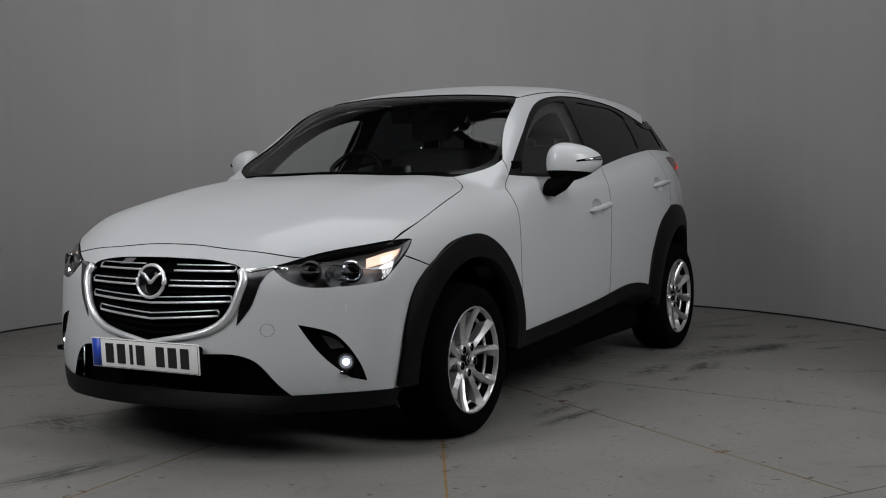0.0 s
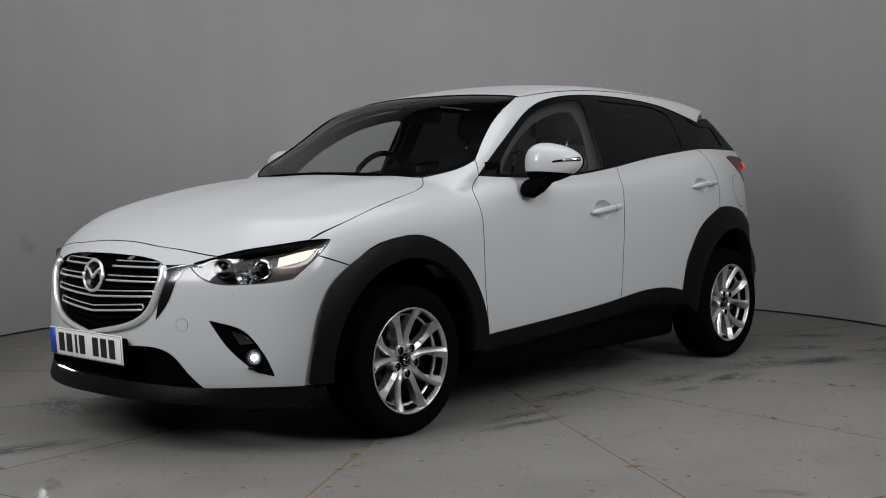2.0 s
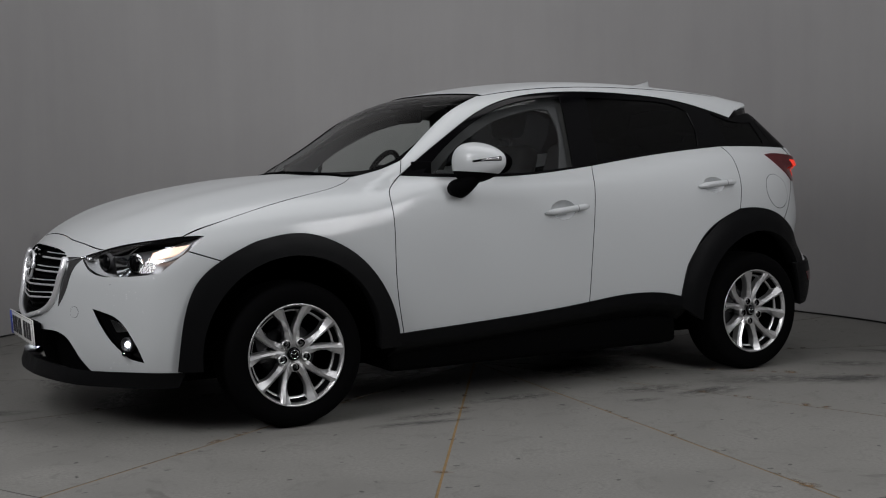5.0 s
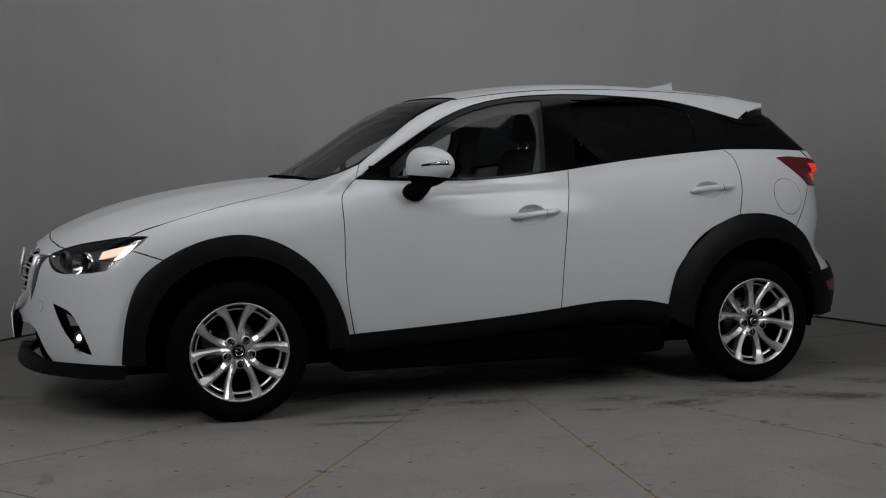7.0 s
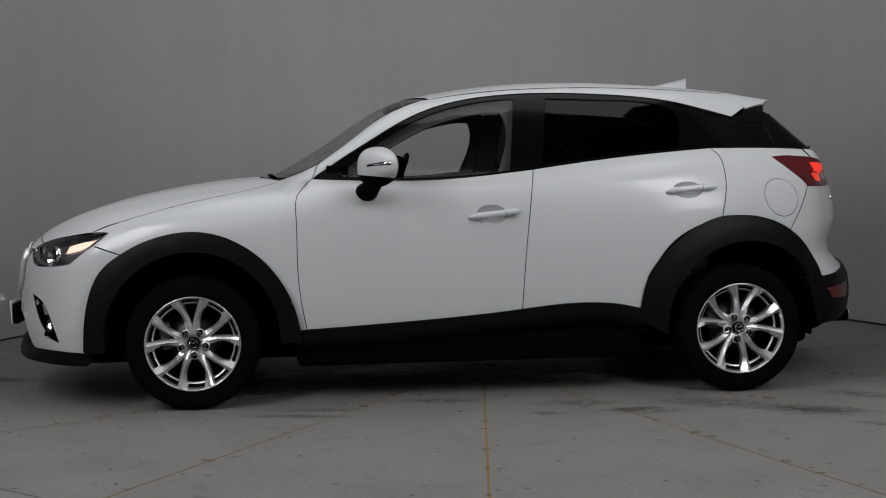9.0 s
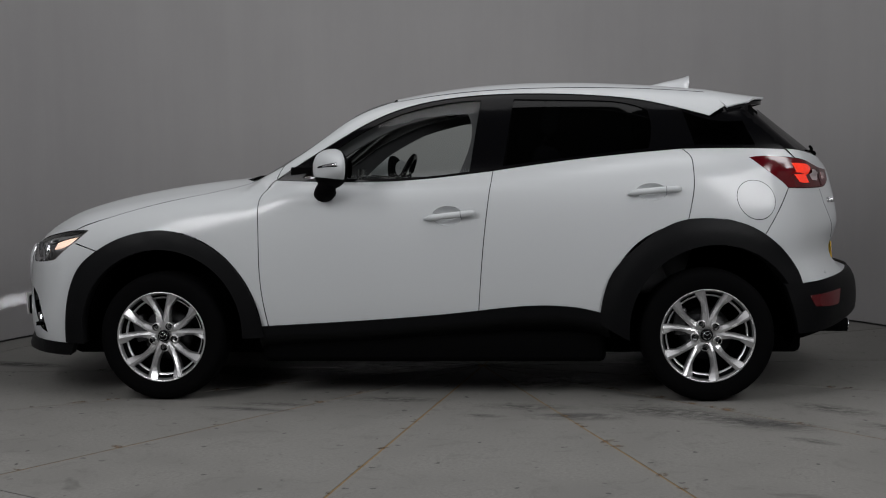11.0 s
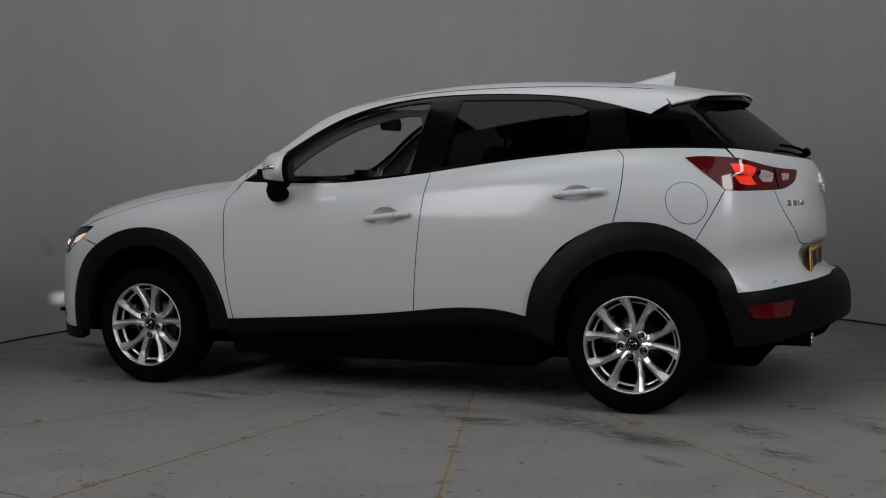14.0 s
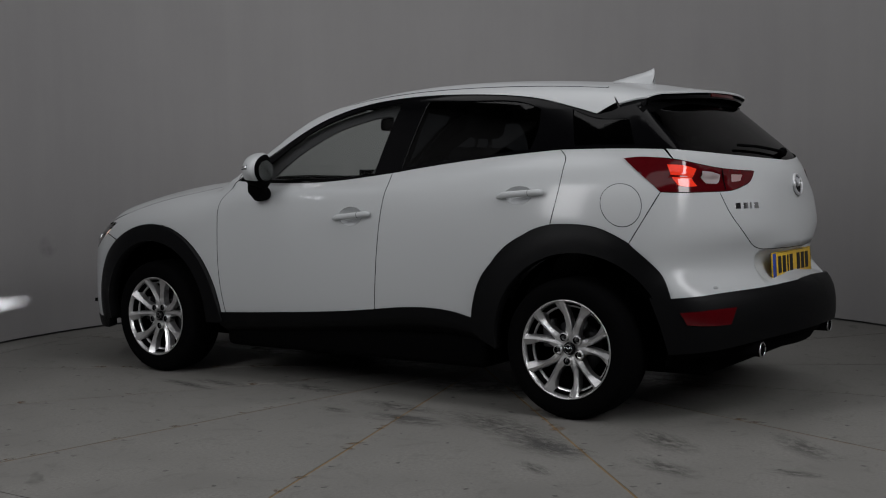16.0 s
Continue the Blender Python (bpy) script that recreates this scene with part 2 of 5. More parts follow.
def mesh_with_normals(name, verts, faces, normals, mat, parent, label="", edge=0):
    me = bpy.data.meshes.new(name)
    me.from_pydata([tuple(v) for v in verts], [], [tuple(int(i) for i in f) for f in faces])
    me.update()
    for p in me.polygons:
        p.use_smooth = True
    me.normals_split_custom_set_from_vertices([tuple(n) for n in normals])
    me.materials.append(mat)
    if edge and mat is PAINT:
        me.materials.append(BLACK)
        for p in me.polygons:
            if len(p.vertices) == 4:
                p.material_index = 1
    ob = new(name, me)
    ob.parent = parent
    return tagged(ob, label)


def on_skin(way, ab):
    p, ok = cast(*rays(way, ab))
    return p, slope(p)


def panel(name, way, segs, mat, parent, off=0.0, step=0.03, rim=0.006, gap=0.0019, holes=(), sides="both", label="", place=None, fine=0.012):
    """A panel of the car's skin. sides: both (one on each flank), half (a half outline up to the centre line, mirrored into one piece), one."""
    dark = rim == 0.006
    out0 = sample(segs, fine)
    out = inset(out0, gap)
    if sides == "half":
        out[np.abs(out0[:, 1 if way == "top" else 0]) < 1e-6, 1 if way == "top" else 0] = 0
    hs = [sample(h, fine) for h in holes]
    v, f = cover(out, hs, step)
    p, n = (place or (lambda q: on_skin(way, q)))(v)
    p = p + n * (off(v)[:, None] if callable(off) else off)
    fn = np.cross(p[f[:, 1]] - p[f[:, 0]], p[f[:, 2]] - p[f[:, 0]])
    flip = (fn * n[f].mean(1)).sum(1) < 0
    f[flip] = f[flip][:, ::-1]
    if callable(off):
        fn = np.cross(p[f[:, 1]] - p[f[:, 0]], p[f[:, 2]] - p[f[:, 0]])
        n = np.zeros_like(p)
        for k in range(3):
            np.add.at(n, f[:, k], fn)
        n /= np.maximum(np.linalg.norm(n, axis=1, keepdims=True), 1e-12)
    faces = [tuple(t) for t in f]
    if rim:
        count = {}
        for t in faces:
            for a, b in ((t[0], t[1]), (t[1], t[2]), (t[2], t[0])):
                count[(a, b)] = 1
        border = [(a, b) for a, b in count if (b, a) not in count]
        if sides == "half":
            border = [(a, b) for a, b in border if abs(p[a][1]) > 1e-4 or abs(p[b][1]) > 1e-4]
        ids, vs, ns = {}, [], []
        acc = {}
        for a, b in border:
            o = np.cross(p[b] - p[a], n[a])
            o /= max(np.linalg.norm(o), 1e-9)
            for k in (a, b):
                acc[k] = acc.get(k, 0) + o
        base = len(p)
        for k, o in acc.items():
            o = o / max(np.linalg.norm(o), 1e-9)
            ids[k] = base + len(vs)
            vs += [p[k], p[k] - n[k] * rim]
            ns += [(o + n[k]) / np.linalg.norm(o + n[k]), o]
        for a, b in border:
            faces.append((ids[b], ids[a], ids[a] + 1, ids[b] + 1))
        if vs:
            p, n = np.concatenate([p, np.array(vs)]), np.concatenate([n, np.array(ns)])
    m = np.array((1, -1, 1))
    turned = [t[::-1] for t in faces]
    if sides == "half":
        k = len(p)
        return mesh_with_normals(name, np.concatenate([p, p * m]), faces + [tuple(i + k for i in t) for t in turned], np.concatenate([n, n * m]), mat, parent, label, dark)
    a = mesh_with_normals(name, p, faces, n, mat, parent, label, dark)
    if sides == "both":
        return a, mesh_with_normals(name, p * m, turned, n * m, mat, parent, label, dark)
    return a


def ring(c, rx, ry, n=28, tilt=0.0):
    t = np.linspace(0, 2 * math.pi, n + 1)
    x, y = rx * np.cos(t), ry * np.sin(t)
    return [np.stack([c[0] + x * math.cos(tilt) - y * math.sin(tilt), c[1] + x * math.sin(tilt) + y * math.cos(tilt)], 1)]


def box(bm, cx, cy, cz, sx, sy, sz, m=None, bevel=0.0, seg=2):
    r = bmesh.ops.create_cube(bm, size=1.0, matrix=(m or Matrix()) @ Matrix.Translation((cx, cy, cz)) @ Matrix.Diagonal((sx, sy, sz, 1)))
    if bevel:
        bmesh.ops.bevel(bm, geom=list({e for v in r["verts"] for e in v.link_edges}), offset=bevel, segments=seg, affect="EDGES", profile=0.5)
    return bm


def lathe(profile, n=48, axis="y", close=False):
    """Spins (radius, height) pairs round an axis."""
    bm = bmesh.new()
    rows = []
    for i in range(n):
        a = 2 * math.pi * i / n
        c, s = math.cos(a), math.sin(a)
        rows.append([bm.verts.new((r * c, h, r * s) if axis == "y" else (r * c, r * s, h) if axis == "z" else (h, r * c, r * s)) for r, h in profile])
    k = len(profile)
    for i in range(n):
        a, b = rows[i], rows[(i + 1) % n]
        for j in range(k if close else k - 1):
            q = (a[j], a[(j + 1) % k], b[(j + 1) % k], b[j])
            if len({tuple(v.co) for v in q}) == 4:
                bm.faces.new(q)
            else:
                u = []
                [u.append(v) for v in q if tuple(v.co) not in {tuple(w.co) for w in u}]
                if len(u) == 3:
                    bm.faces.new(u)
    bmesh.ops.recalc_face_normals(bm, faces=bm.faces)
    return bm


def tube(points, radius, n=8, squash=1.0, closed=False):
    """A rod along points."""
    bm = bmesh.new()
    p = [Vector(q) for q in points]
    rows = []
    for i, q in enumerate(p):
        d = (p[(i + 1) % len(p)] - p[i - 1]) if closed else (p[min(i + 1, len(p) - 1)] - p[max(i - 1, 0)])
        u = d.normalized().orthogonal() if abs(d.normalized().z) > 0.95 else d.cross(Vector((0, 0, 1))).normalized()
        w = u.cross(d.normalized())
        r = radius(i / max(len(p) - 1, 1)) if callable(radius) else radius
        rows.append([bm.verts.new(q + u * r * math.cos(2 * math.pi * k / n) + w * r * squash * math.sin(2 * math.pi * k / n)) for k in range(n)])
    m = len(rows) if closed else len(rows) - 1
    for i in range(m):
        a, b = rows[i], rows[(i + 1) % len(rows)]
        for k in range(n):
            bm.faces.new((a[k], a[(k + 1) % n], b[(k + 1) % n], b[k]))
    if not closed:
        bm.faces.new(rows[0])
        bm.faces.new(rows[-1][::-1])
    bmesh.ops.recalc_face_normals(bm, faces=bm.faces)
    return bm


def empty(name, parent=None, m=None):
    ob = new(name)
    ob.parent = parent
    if m is not None:
        ob.matrix_local = m
    return ob


# ---- the booth ----
def concrete(name, base, stain):
    m = bpy.data.materials.new(name)
    m.use_nodes = True
    t = m.node_tree
    b = t.nodes["Principled BSDF"]
    co = t.nodes.new("ShaderNodeTexCoord")

    def noise_node(scale, detail, rough, dist=0.0):
        n = t.nodes.new("ShaderNodeTexNoise")
        n.inputs["Scale"].default_value, n.inputs["Detail"].default_value, n.inputs["Roughness"].default_value, n.inputs["Distortion"].default_value = scale, detail, rough, dist
        t.links.new(co.outputs["Object"], n.inputs["Vector"])
        return n

    def ramp(src, lo, hi):
        r = t.nodes.new("ShaderNodeMapRange")
        r.inputs["From Min"].default_value, r.inputs["From Max"].default_value = lo, hi
        t.links.new(src, r.inputs["Value"])
        return r.outputs["Result"]

    def blend(fac, a, c, kind="MIX"):
        x = t.nodes.new("ShaderNodeMix")
        x.data_type, x.blend_type = "RGBA", kind
        for sock, v in (("A", a), ("B", c)):
            if isinstance(v, tuple):
                x.inputs[sock].default_value = (*v, 1)
            else:
                t.links.new(v, x.inputs[sock])
        t.links.new(fac, x.inputs["Factor"])
        return x.outputs["Result"]

    cloud = noise_node(1.6, 6, 0.6)
    grit = noise_node(70, 6, 0.7)
    spots = noise_node(4.5, 3, 0.55, 0.6)
    specks = noise_node(14, 2, 0.5)
    scuff = noise_node(7, 8, 0.75, 1.5)
    c = blend(ramp(cloud.outputs["Fac"], 0.3, 0.7), tuple(v * 0.74 for v in base), tuple(min(v * 1.20, 1) for v in base))
    c = blend(ramp(grit.outputs["Fac"], 0.35, 0.65), c, tuple(v * 0.80 for v in base))
    c = blend(ramp(scuff.outputs["Fac"], 0.54, 0.74), c, stain)
    c = blend(ramp(spots.outputs["Fac"], 0.70, 0.80), c, tuple(v * 0.75 for v in stain))
    c = blend(ramp(specks.outputs["Fac"], 0.70, 0.73), c, tuple(v * 0.45 for v in stain))
    t.links.new(c, b.inputs["Base Color"])
    t.links.new(ramp(cloud.outputs["Fac"], -0.9, 1.3), b.inputs["Roughness"])
    bp = t.nodes.new("ShaderNodeBump")
    bp.inputs["Strength"].default_value, bp.inputs["Distance"].default_value = 0.25, 0.001
    t.links.new(grit.outputs["Fac"], bp.inputs["Height"])
    t.links.new(bp.outputs["Normal"], b.inputs["Normal"])
    return m


FLOOR = concrete("painted_concrete", (0.195, 0.190, 0.178), (0.115, 0.111, 0.103))
JOINT = material("rusty_joint", (0.21, 0.135, 0.055), 0.9, vary=0.55, scale=14, bump=0.5, bump_scale=120)
WALL = material("grey_wall_paint", (0.37, 0.362, 0.362), 0.75, vary=0.07, scale=1.3, bump=0.08, bump_scale=60)


def wall_streaks():
    """Faint upright roller marks and patches over the wall's paint."""
    t = WALL.node_tree
    b = t.nodes["Principled BSDF"]
    old = b.inputs["Base Color"].links[0].from_socket
    co, mp, n, r, mix = (t.nodes.new("ShaderNode" + k) for k in ("TexCoord", "Mapping", "TexNoise", "MapRange", "Mix"))
    mp.inputs["Scale"].default_value = (2.6, 2.6, 0.22)
    n.inputs["Scale"].default_value, n.inputs["Detail"].default_value, n.inputs["Roughness"].default_value = 1.5, 7, 0.62
    r.inputs["From Min"].default_value, r.inputs["From Max"].default_value, r.inputs["To Min"].default_value, r.inputs["To Max"].default_value = 0.3, 0.7, 0.965, 1.03
    mix.data_type, mix.blend_type = "RGBA", "MULTIPLY"
    mix.inputs["Factor"].default_value = 1.0
    t.links.new(co.outputs["Object"], mp.inputs["Vector"])
    t.links.new(mp.outputs["Vector"], n.inputs["Vector"])
    t.links.new(n.outputs["Fac"], r.inputs["Value"])
    t.links.new(old, mix.inputs["A"])
    t.links.new(r.outputs["Result"], mix.inputs["B"])
    t.links.new(mix.outputs["Result"], b.inputs["Base Color"])


wall_streaks()
DARKROOM = material("dark_room", (0.05, 0.05, 0.05), 0.9, vary=0.2, scale=2)
SHEET_R, WALL_R, WALL_C, WALL_H = 3.0, 3.09, (-0.16, 0.12), 4.6


def floor_sheet():
    """The fixed floor round the turntable, with a round opening for it."""
    bm = bmesh.new()
    n = 96
    rows = []
    for r in (SHEET_R + 0.008, 3.4, 5.0, 12.0):
        rows.append([bm.verts.new((r * math.cos(2 * math.pi * i / n), r * math.sin(2 * math.pi * i / n), 0.0)) for i in range(n)])
    low = [bm.verts.new((v.co.x, v.co.y, -0.05)) for v in rows[0]]
    for a, b in zip([low] + rows[:-1], rows):
        for i in range(n):
            bm.faces.new((a[i], b[i], b[(i + 1) % n], a[(i + 1) % n]))
    return tagged(part("floor", bm, FLOOR, None, smooth=False), "grey painted concrete floor round the turntable", "floor", kind="structure")


floor_sheet()


def round_wall():
    bm = bmesh.new()
    n, a0, a1 = 120, radians(-38), radians(218)
    cols = []
    for i in range(n + 1):
        a = a0 + (a1 - a0) * i / n
        c, s = math.cos(a), math.sin(a)
        col = []
        for r, z in ((WALL_R, 0.013), (WALL_R, 0.3), (WALL_R, 2.0), (WALL_R, WALL_H), (WALL_R + 0.12, WALL_H), (WALL_R + 0.12, 0.013)):
            col.append(bm.verts.new((WALL_C[0] + r * c, WALL_C[1] + r * s, z)))
        cols.append(col)
    for a, b in zip(cols, cols[1:]):
        for j in range(5):
            bm.faces.new((a[j], a[j + 1], b[j + 1], b[j]))
    bm.faces.new(cols[0])
    bm.faces.new(cols[-1][::-1])
    bmesh.ops.recalc_face_normals(bm, faces=bm.faces)
    ob = part("wall_round", bm, WALL, None)
    return tagged(ob, "plain grey painted curved booth wall", "wall", kind="structure")


round_wall()
skirt = bmesh.new()
ringv = [[skirt.verts.new((WALL_C[0] + (WALL_R + 0.010) * math.cos(a), WALL_C[1] + (WALL_R + 0.010) * math.sin(a), z)) for z in (-0.01, 0.03)] for a in [radians(-38 + 256 * i / 120) for i in range(121)]]
for a, b in zip(ringv, ringv[1:]):
    skirt.faces.new((a[0], a[1], b[1], b[0]))
tagged(part("baseboard", skirt, DARKROOM, None), "dark gap strip under the curved wall", "baseboard", kind="structure")
for name, at, size in (("wall_south", (0, -9.1, 2.4), (14, 0.2, 4.8)), ("wall_west", (-6.1, -2.5, 2.4), (0.2, 13, 4.8)), ("wall_east", (6.1, -2.5, 2.4), (0.2, 13, 4.8)),
                       ("wall_north", (0, 4.1, 2.4), (12, 0.2, 4.8)), ("ceiling", (0, -2.5, 4.9), (14, 14, 0.2))):
    ob = part(name, box(bmesh.new(), *at, *size), DARKROOM, None, smooth=False)
    tagged(ob, "dark grey painted studio " + name.split("_")[0], name.split("_")[0], kind="structure")


# the turntable: fourteen wedges with rusty joints
turntable = tagged(empty("turntable"), "round concrete turntable with fourteen wedges and rusty joints", "turntable")
bed = bmesh.new()
bmesh.ops.create_circle(bed, cap_ends=True, segments=96, radius=SHEET_R - 0.004, matrix=Matrix.Translation((0, 0, -0.002)))
part("joint_filler", bed, JOINT, turntable, "rust-brown filler in the joints", smooth=False)


def wedge():
    """One wedge, its first joint along the x axis."""
    bm = bmesh.new()
    g, n, k = 0.0052, 12, 14
    span = 2 * math.pi / k
    top = []
    rr = [0.03 + (SHEET_R - 0.03) * i / 26 for i in range(27)]
    for r in rr:
        da = math.asin(min(g / r, 0.2))
        row = []
        for i in range(n + 1):
            a = da + (span - 2 * da) * i / n
            if i in (0, n):
                a += (1 if i == 0 else -1) * 0.0025 * noise.noise(Vector((r * 9, i, 3.1))) / max(r, 0.3)
            row.append(bm.verts.new((r * math.cos(a), r * math.sin(a), 0.0)))
        top.append(row)
    for a, b in zip(top, top[1:]):
        for i in range(n):
            bm.faces.new((a[i], b[i], b[i + 1], a[i + 1]))
    edge = [e for e in bm.edges if e.is_boundary]
    r = bmesh.ops.extrude_edge_only(bm, edges=edge)
    for v in r["geom"]:
        if isinstance(v, bmesh.types.BMVert):
            v.co.z = -0.03
    return bm


first = part("floor_wedge", wedge(), FLOOR, turntable, smooth=False)
first.matrix_local = pose(0, 0, 0, 0, 0, -90.4)
for i in range(1, 14):
    o = first.copy()
    scene.collection.objects.link(o)
    o.parent = turntable
    o.matrix_local = pose(0, 0, 0, 0, 0, -90.4 + 360 / 14 * i)


# oil stains, tyre marks and rust blooms on the turntable
def stain_material(name, colour, rough, streak, density=1.0):
    """A stain that thins out to nothing at its uneven edge."""
    m = bpy.data.materials.new(name)
    m.use_nodes = True
    t = m.node_tree
    b = t.nodes["Principled BSDF"]
    b.inputs["Base Color"].default_value, b.inputs["Roughness"].default_value = (*colour, 1), rough
    co, mp, ln, n, info = (t.nodes.new("ShaderNode" + k) for k in ("TexCoord", "Mapping", "VectorMath", "TexNoise", "ObjectInfo"))
    mp.inputs["Location"].default_value, mp.inputs["Scale"].default_value = (-0.5, -0.5, 0), (1, 1, 0)
    mp.vector_type = "POINT"
    t.links.new(co.outputs["Generated"], mp.inputs["Vector"])
    ln.operation = "LENGTH"
    t.links.new(mp.outputs["Vector"], ln.inputs[0])
    sc = t.nodes.new("ShaderNodeVectorMath")
    sc.operation = "MULTIPLY_ADD"
    sc.inputs[1].default_value = streak
    t.links.new(co.outputs["Object"], sc.inputs[0])
    t.links.new(info.outputs["Random"], sc.inputs[2])
    n.inputs["Scale"].default_value, n.inputs["Detail"].default_value, n.inputs["Roughness"].default_value = 1.0, 7, 0.7
    t.links.new(sc.outputs[0], n.inputs["Vector"])
    fall, lift, mul = (t.nodes.new("ShaderNode" + k) for k in ("MapRange", "MapRange", "Math"))
    for k, v in (("From Min", 0.5), ("From Max", 0.1)):
        fall.inputs[k].default_value = v
    t.links.new(ln.outputs["Value"], fall.inputs["Value"])
    for k, v in (("From Min", 0.40), ("From Max", 0.56), ("To Max", density)):
        lift.inputs[k].default_value = v
    t.links.new(n.outputs["Fac"], lift.inputs["Value"])
    mul.operation = "MULTIPLY"
    t.links.new(fall.outputs["Result"], mul.inputs[0])
    t.links.new(lift.outputs["Result"], mul.inputs[1])
    t.links.new(mul.outputs[0], b.inputs["Alpha"])
    return m


OIL = stain_material("oil_stain", (0.012, 0.011, 0.010), 0.45, (16, 44, 5), 0.52)
TYREMARK = stain_material("tyre_mark", (0.03, 0.03, 0.03), 0.8, (8, 90, 5), 0.9)
RUST = stain_material("rust_bloom", (0.13, 0.075, 0.03), 0.9, (30, 30, 5), 1.2)
DARK_PATCH = stain_material("damp_patch", (0.03, 0.03, 0.03), 0.38, (7, 9, 5), 0.8)


def stain(name, mat, x, y, sx, sy, turn, lift):
    bm = bmesh.new()
    bmesh.ops.create_grid(bm, x_segments=1, y_segments=1, size=0.5, matrix=Matrix.Diagonal((sx, sy, 1, 1)))
    o = part(name, bm, mat, turntable, smooth=False)
    o.matrix_local = pose(x, y, lift, 0, 0, turn)
    o.visible_shadow = False


# a faint round smudge on the curved wall
turn = radians(153.4)
smudge = bmesh.new()
bmesh.ops.create_grid(smudge, x_segments=1, y_segments=1, size=0.5, matrix=Matrix.Diagonal((0.17, 0.19, 1, 1)))
smudge = part("wall_smudge", smudge, stain_material("faint_smudge", (0.12, 0.115, 0.115), 0.8, (3, 3, 3), 0.3), bpy.data.objects["wall_round"], "faint round grey smudge", smooth=False)
smudge.matrix_local = Matrix.Translation((WALL_C[0] + (WALL_R - 0.006) * math.cos(turn), WALL_C[1] + (WALL_R - 0.006) * math.sin(turn), 0.60)) @ Matrix.Rotation(turn, 4, "Z") @ Matrix.Rotation(radians(-90), 4, "Y")

rng = random.Random(5)
for i, (x, y, sx, sy, turn) in enumerate(((0.67, -1.29, 0.42, 0.13, 8), (1.40, -1.30, 0.55, 0.22, -16), (1.74, -0.95, 0.42, 0.16, -30), (0.25, -1.32, 0.20, 0.07, 0), (-0.73, -1.21, 0.40, 0.10, 5),
                                          (0.42, -1.10, 0.45, 0.13, 0), (1.05, -1.12, 0.7, 0.25, -12), (1.95, -1.30, 0.35, 0.13, -20), (2.2, -0.72, 0.45, 0.14, -40), (-0.25, -1.02, 0.5, 0.12, 4),
                                          (1.6, -1.6, 0.22, 0.08, -25), (-1.9, -0.2, 0.6, 0.2, 70), (-2.1, 0.4, 0.5, 0.25, 80), (2.35, -1.1, 0.2, 0.08, 10))):
    stain("oil_stain", OIL, x, y, sx * 1.25, sy * 1.3, turn, 0.0012 + 0.00012 * i)
for i, (x, y, sx, sy, turn) in enumerate(((-0.83, -1.345, 0.55, 0.10, -2), (-2.62, -0.33, 0.75, 0.20, -8), (1.42, -1.29, 0.5, 0.16, -14), (0.62, -1.25, 0.4, 0.1, 12))):
    stain("tyre_mark", TYREMARK, x, y, sx, sy, turn, 0.0032 + 0.00012 * i)
# uneven dark patches on the floor under the car
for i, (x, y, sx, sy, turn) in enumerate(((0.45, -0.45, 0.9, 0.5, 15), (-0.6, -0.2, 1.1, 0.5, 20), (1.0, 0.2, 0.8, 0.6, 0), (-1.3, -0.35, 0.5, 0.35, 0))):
    stain("damp_patch", DARK_PATCH, x, y, sx, sy, turn, 0.0040 + 0.00012 * i)
for i in range(60):
    a, r = radians(-90.4 + 360 / 14 * rng.choice((-3, -2, -1, 0, 1, 2, 3))), rng.uniform(0.9, 2.9)
    k = rng.uniform(0.03, 0.10)
    stain("rust_bloom", RUST, r * math.cos(a), r * math.sin(a), k, k * rng.uniform(0.3, 0.8), rng.uniform(0, 180), 0.0048 + 0.00002 * i)


# ---- the car ----
car = tagged(empty("car"), "pearl white compact crossover car with black cladding, lamps lit", "car")

# lines that panels share; slant coordinates unless said otherwise
DOOR_FRONT = [(0.545, 0.192), (0.491, 0.146), (0.470, -0.014), (0.472, -0.160), (0.489, -0.283), (0.513, -0.362)]
DOOR_SPLIT = [(1.566, 0.199), (1.536, 0.007), (1.519, -0.109), (1.496, -0.312)]
DOOR_REAR = [(2.450, -0.013), (2.477, 0.105), (2.478, 0.219), (2.468, 0.272), (2.432, 0.306)]
BELT_F = [(1.566, 0.199), (1.351, 0.176), (1.162, 0.164), (0.952, 0.166), (0.545, 0.192)]
BELT_R = [(2.432, 0.306), (2.064, 0.267), (1.801, 0.233), (1.566, 0.199)]
FD_LOW = [(0.513, -0.362), (0.983, -0.338), (1.496, -0.312)]
RD_LOW = [(1.496, -0.312), (1.654, -0.300), (1.848, -0.297), (1.960, -0.306), (2.051, -0.323)]
RD_ARCH = [(2.051, -0.323), (2.086, -0.247), (2.157, -0.146), (2.272, -0.071), (2.391, -0.031), (2.450, -0.013)]
F_ARCH = [(0.480, -0.362), (0.456, -0.292), (0.396, -0.204), (0.299, -0.124), (0.178, -0.069), (0.045, -0.041), (-0.063, -0.042), (-0.183, -0.060), (-0.306, -0.097)]
HOOD_SIDE = [(-0.440, 0.020), (-0.302, 0.050), (-0.082, 0.107), (0.121, 0.162), (0.245, 0.205), (0.320, 0.252), (0.395, 0.325)]
WIN_TOP = [(0.545, 0.192), (0.677, 0.277), (0.842, 0.377), (1.013, 0.477), (1.128, 0.529), (1.27, 0.569), (1.412, 0.589), (1.696, 0.599), (1.983, 0.588), (2.27, 0.552), (2.411, 0.515), (2.569, 0.471)]
PILLAR = [(0.575, 0.272), (0.717, 0.393), (0.859, 0.494), (0.971, 0.553), (1.085, 0.612)]


def slant_of(way, pts):
    p, _ = cast(*rays(way, pts))
    return [tuple(q) for q in flat("slant", p)]


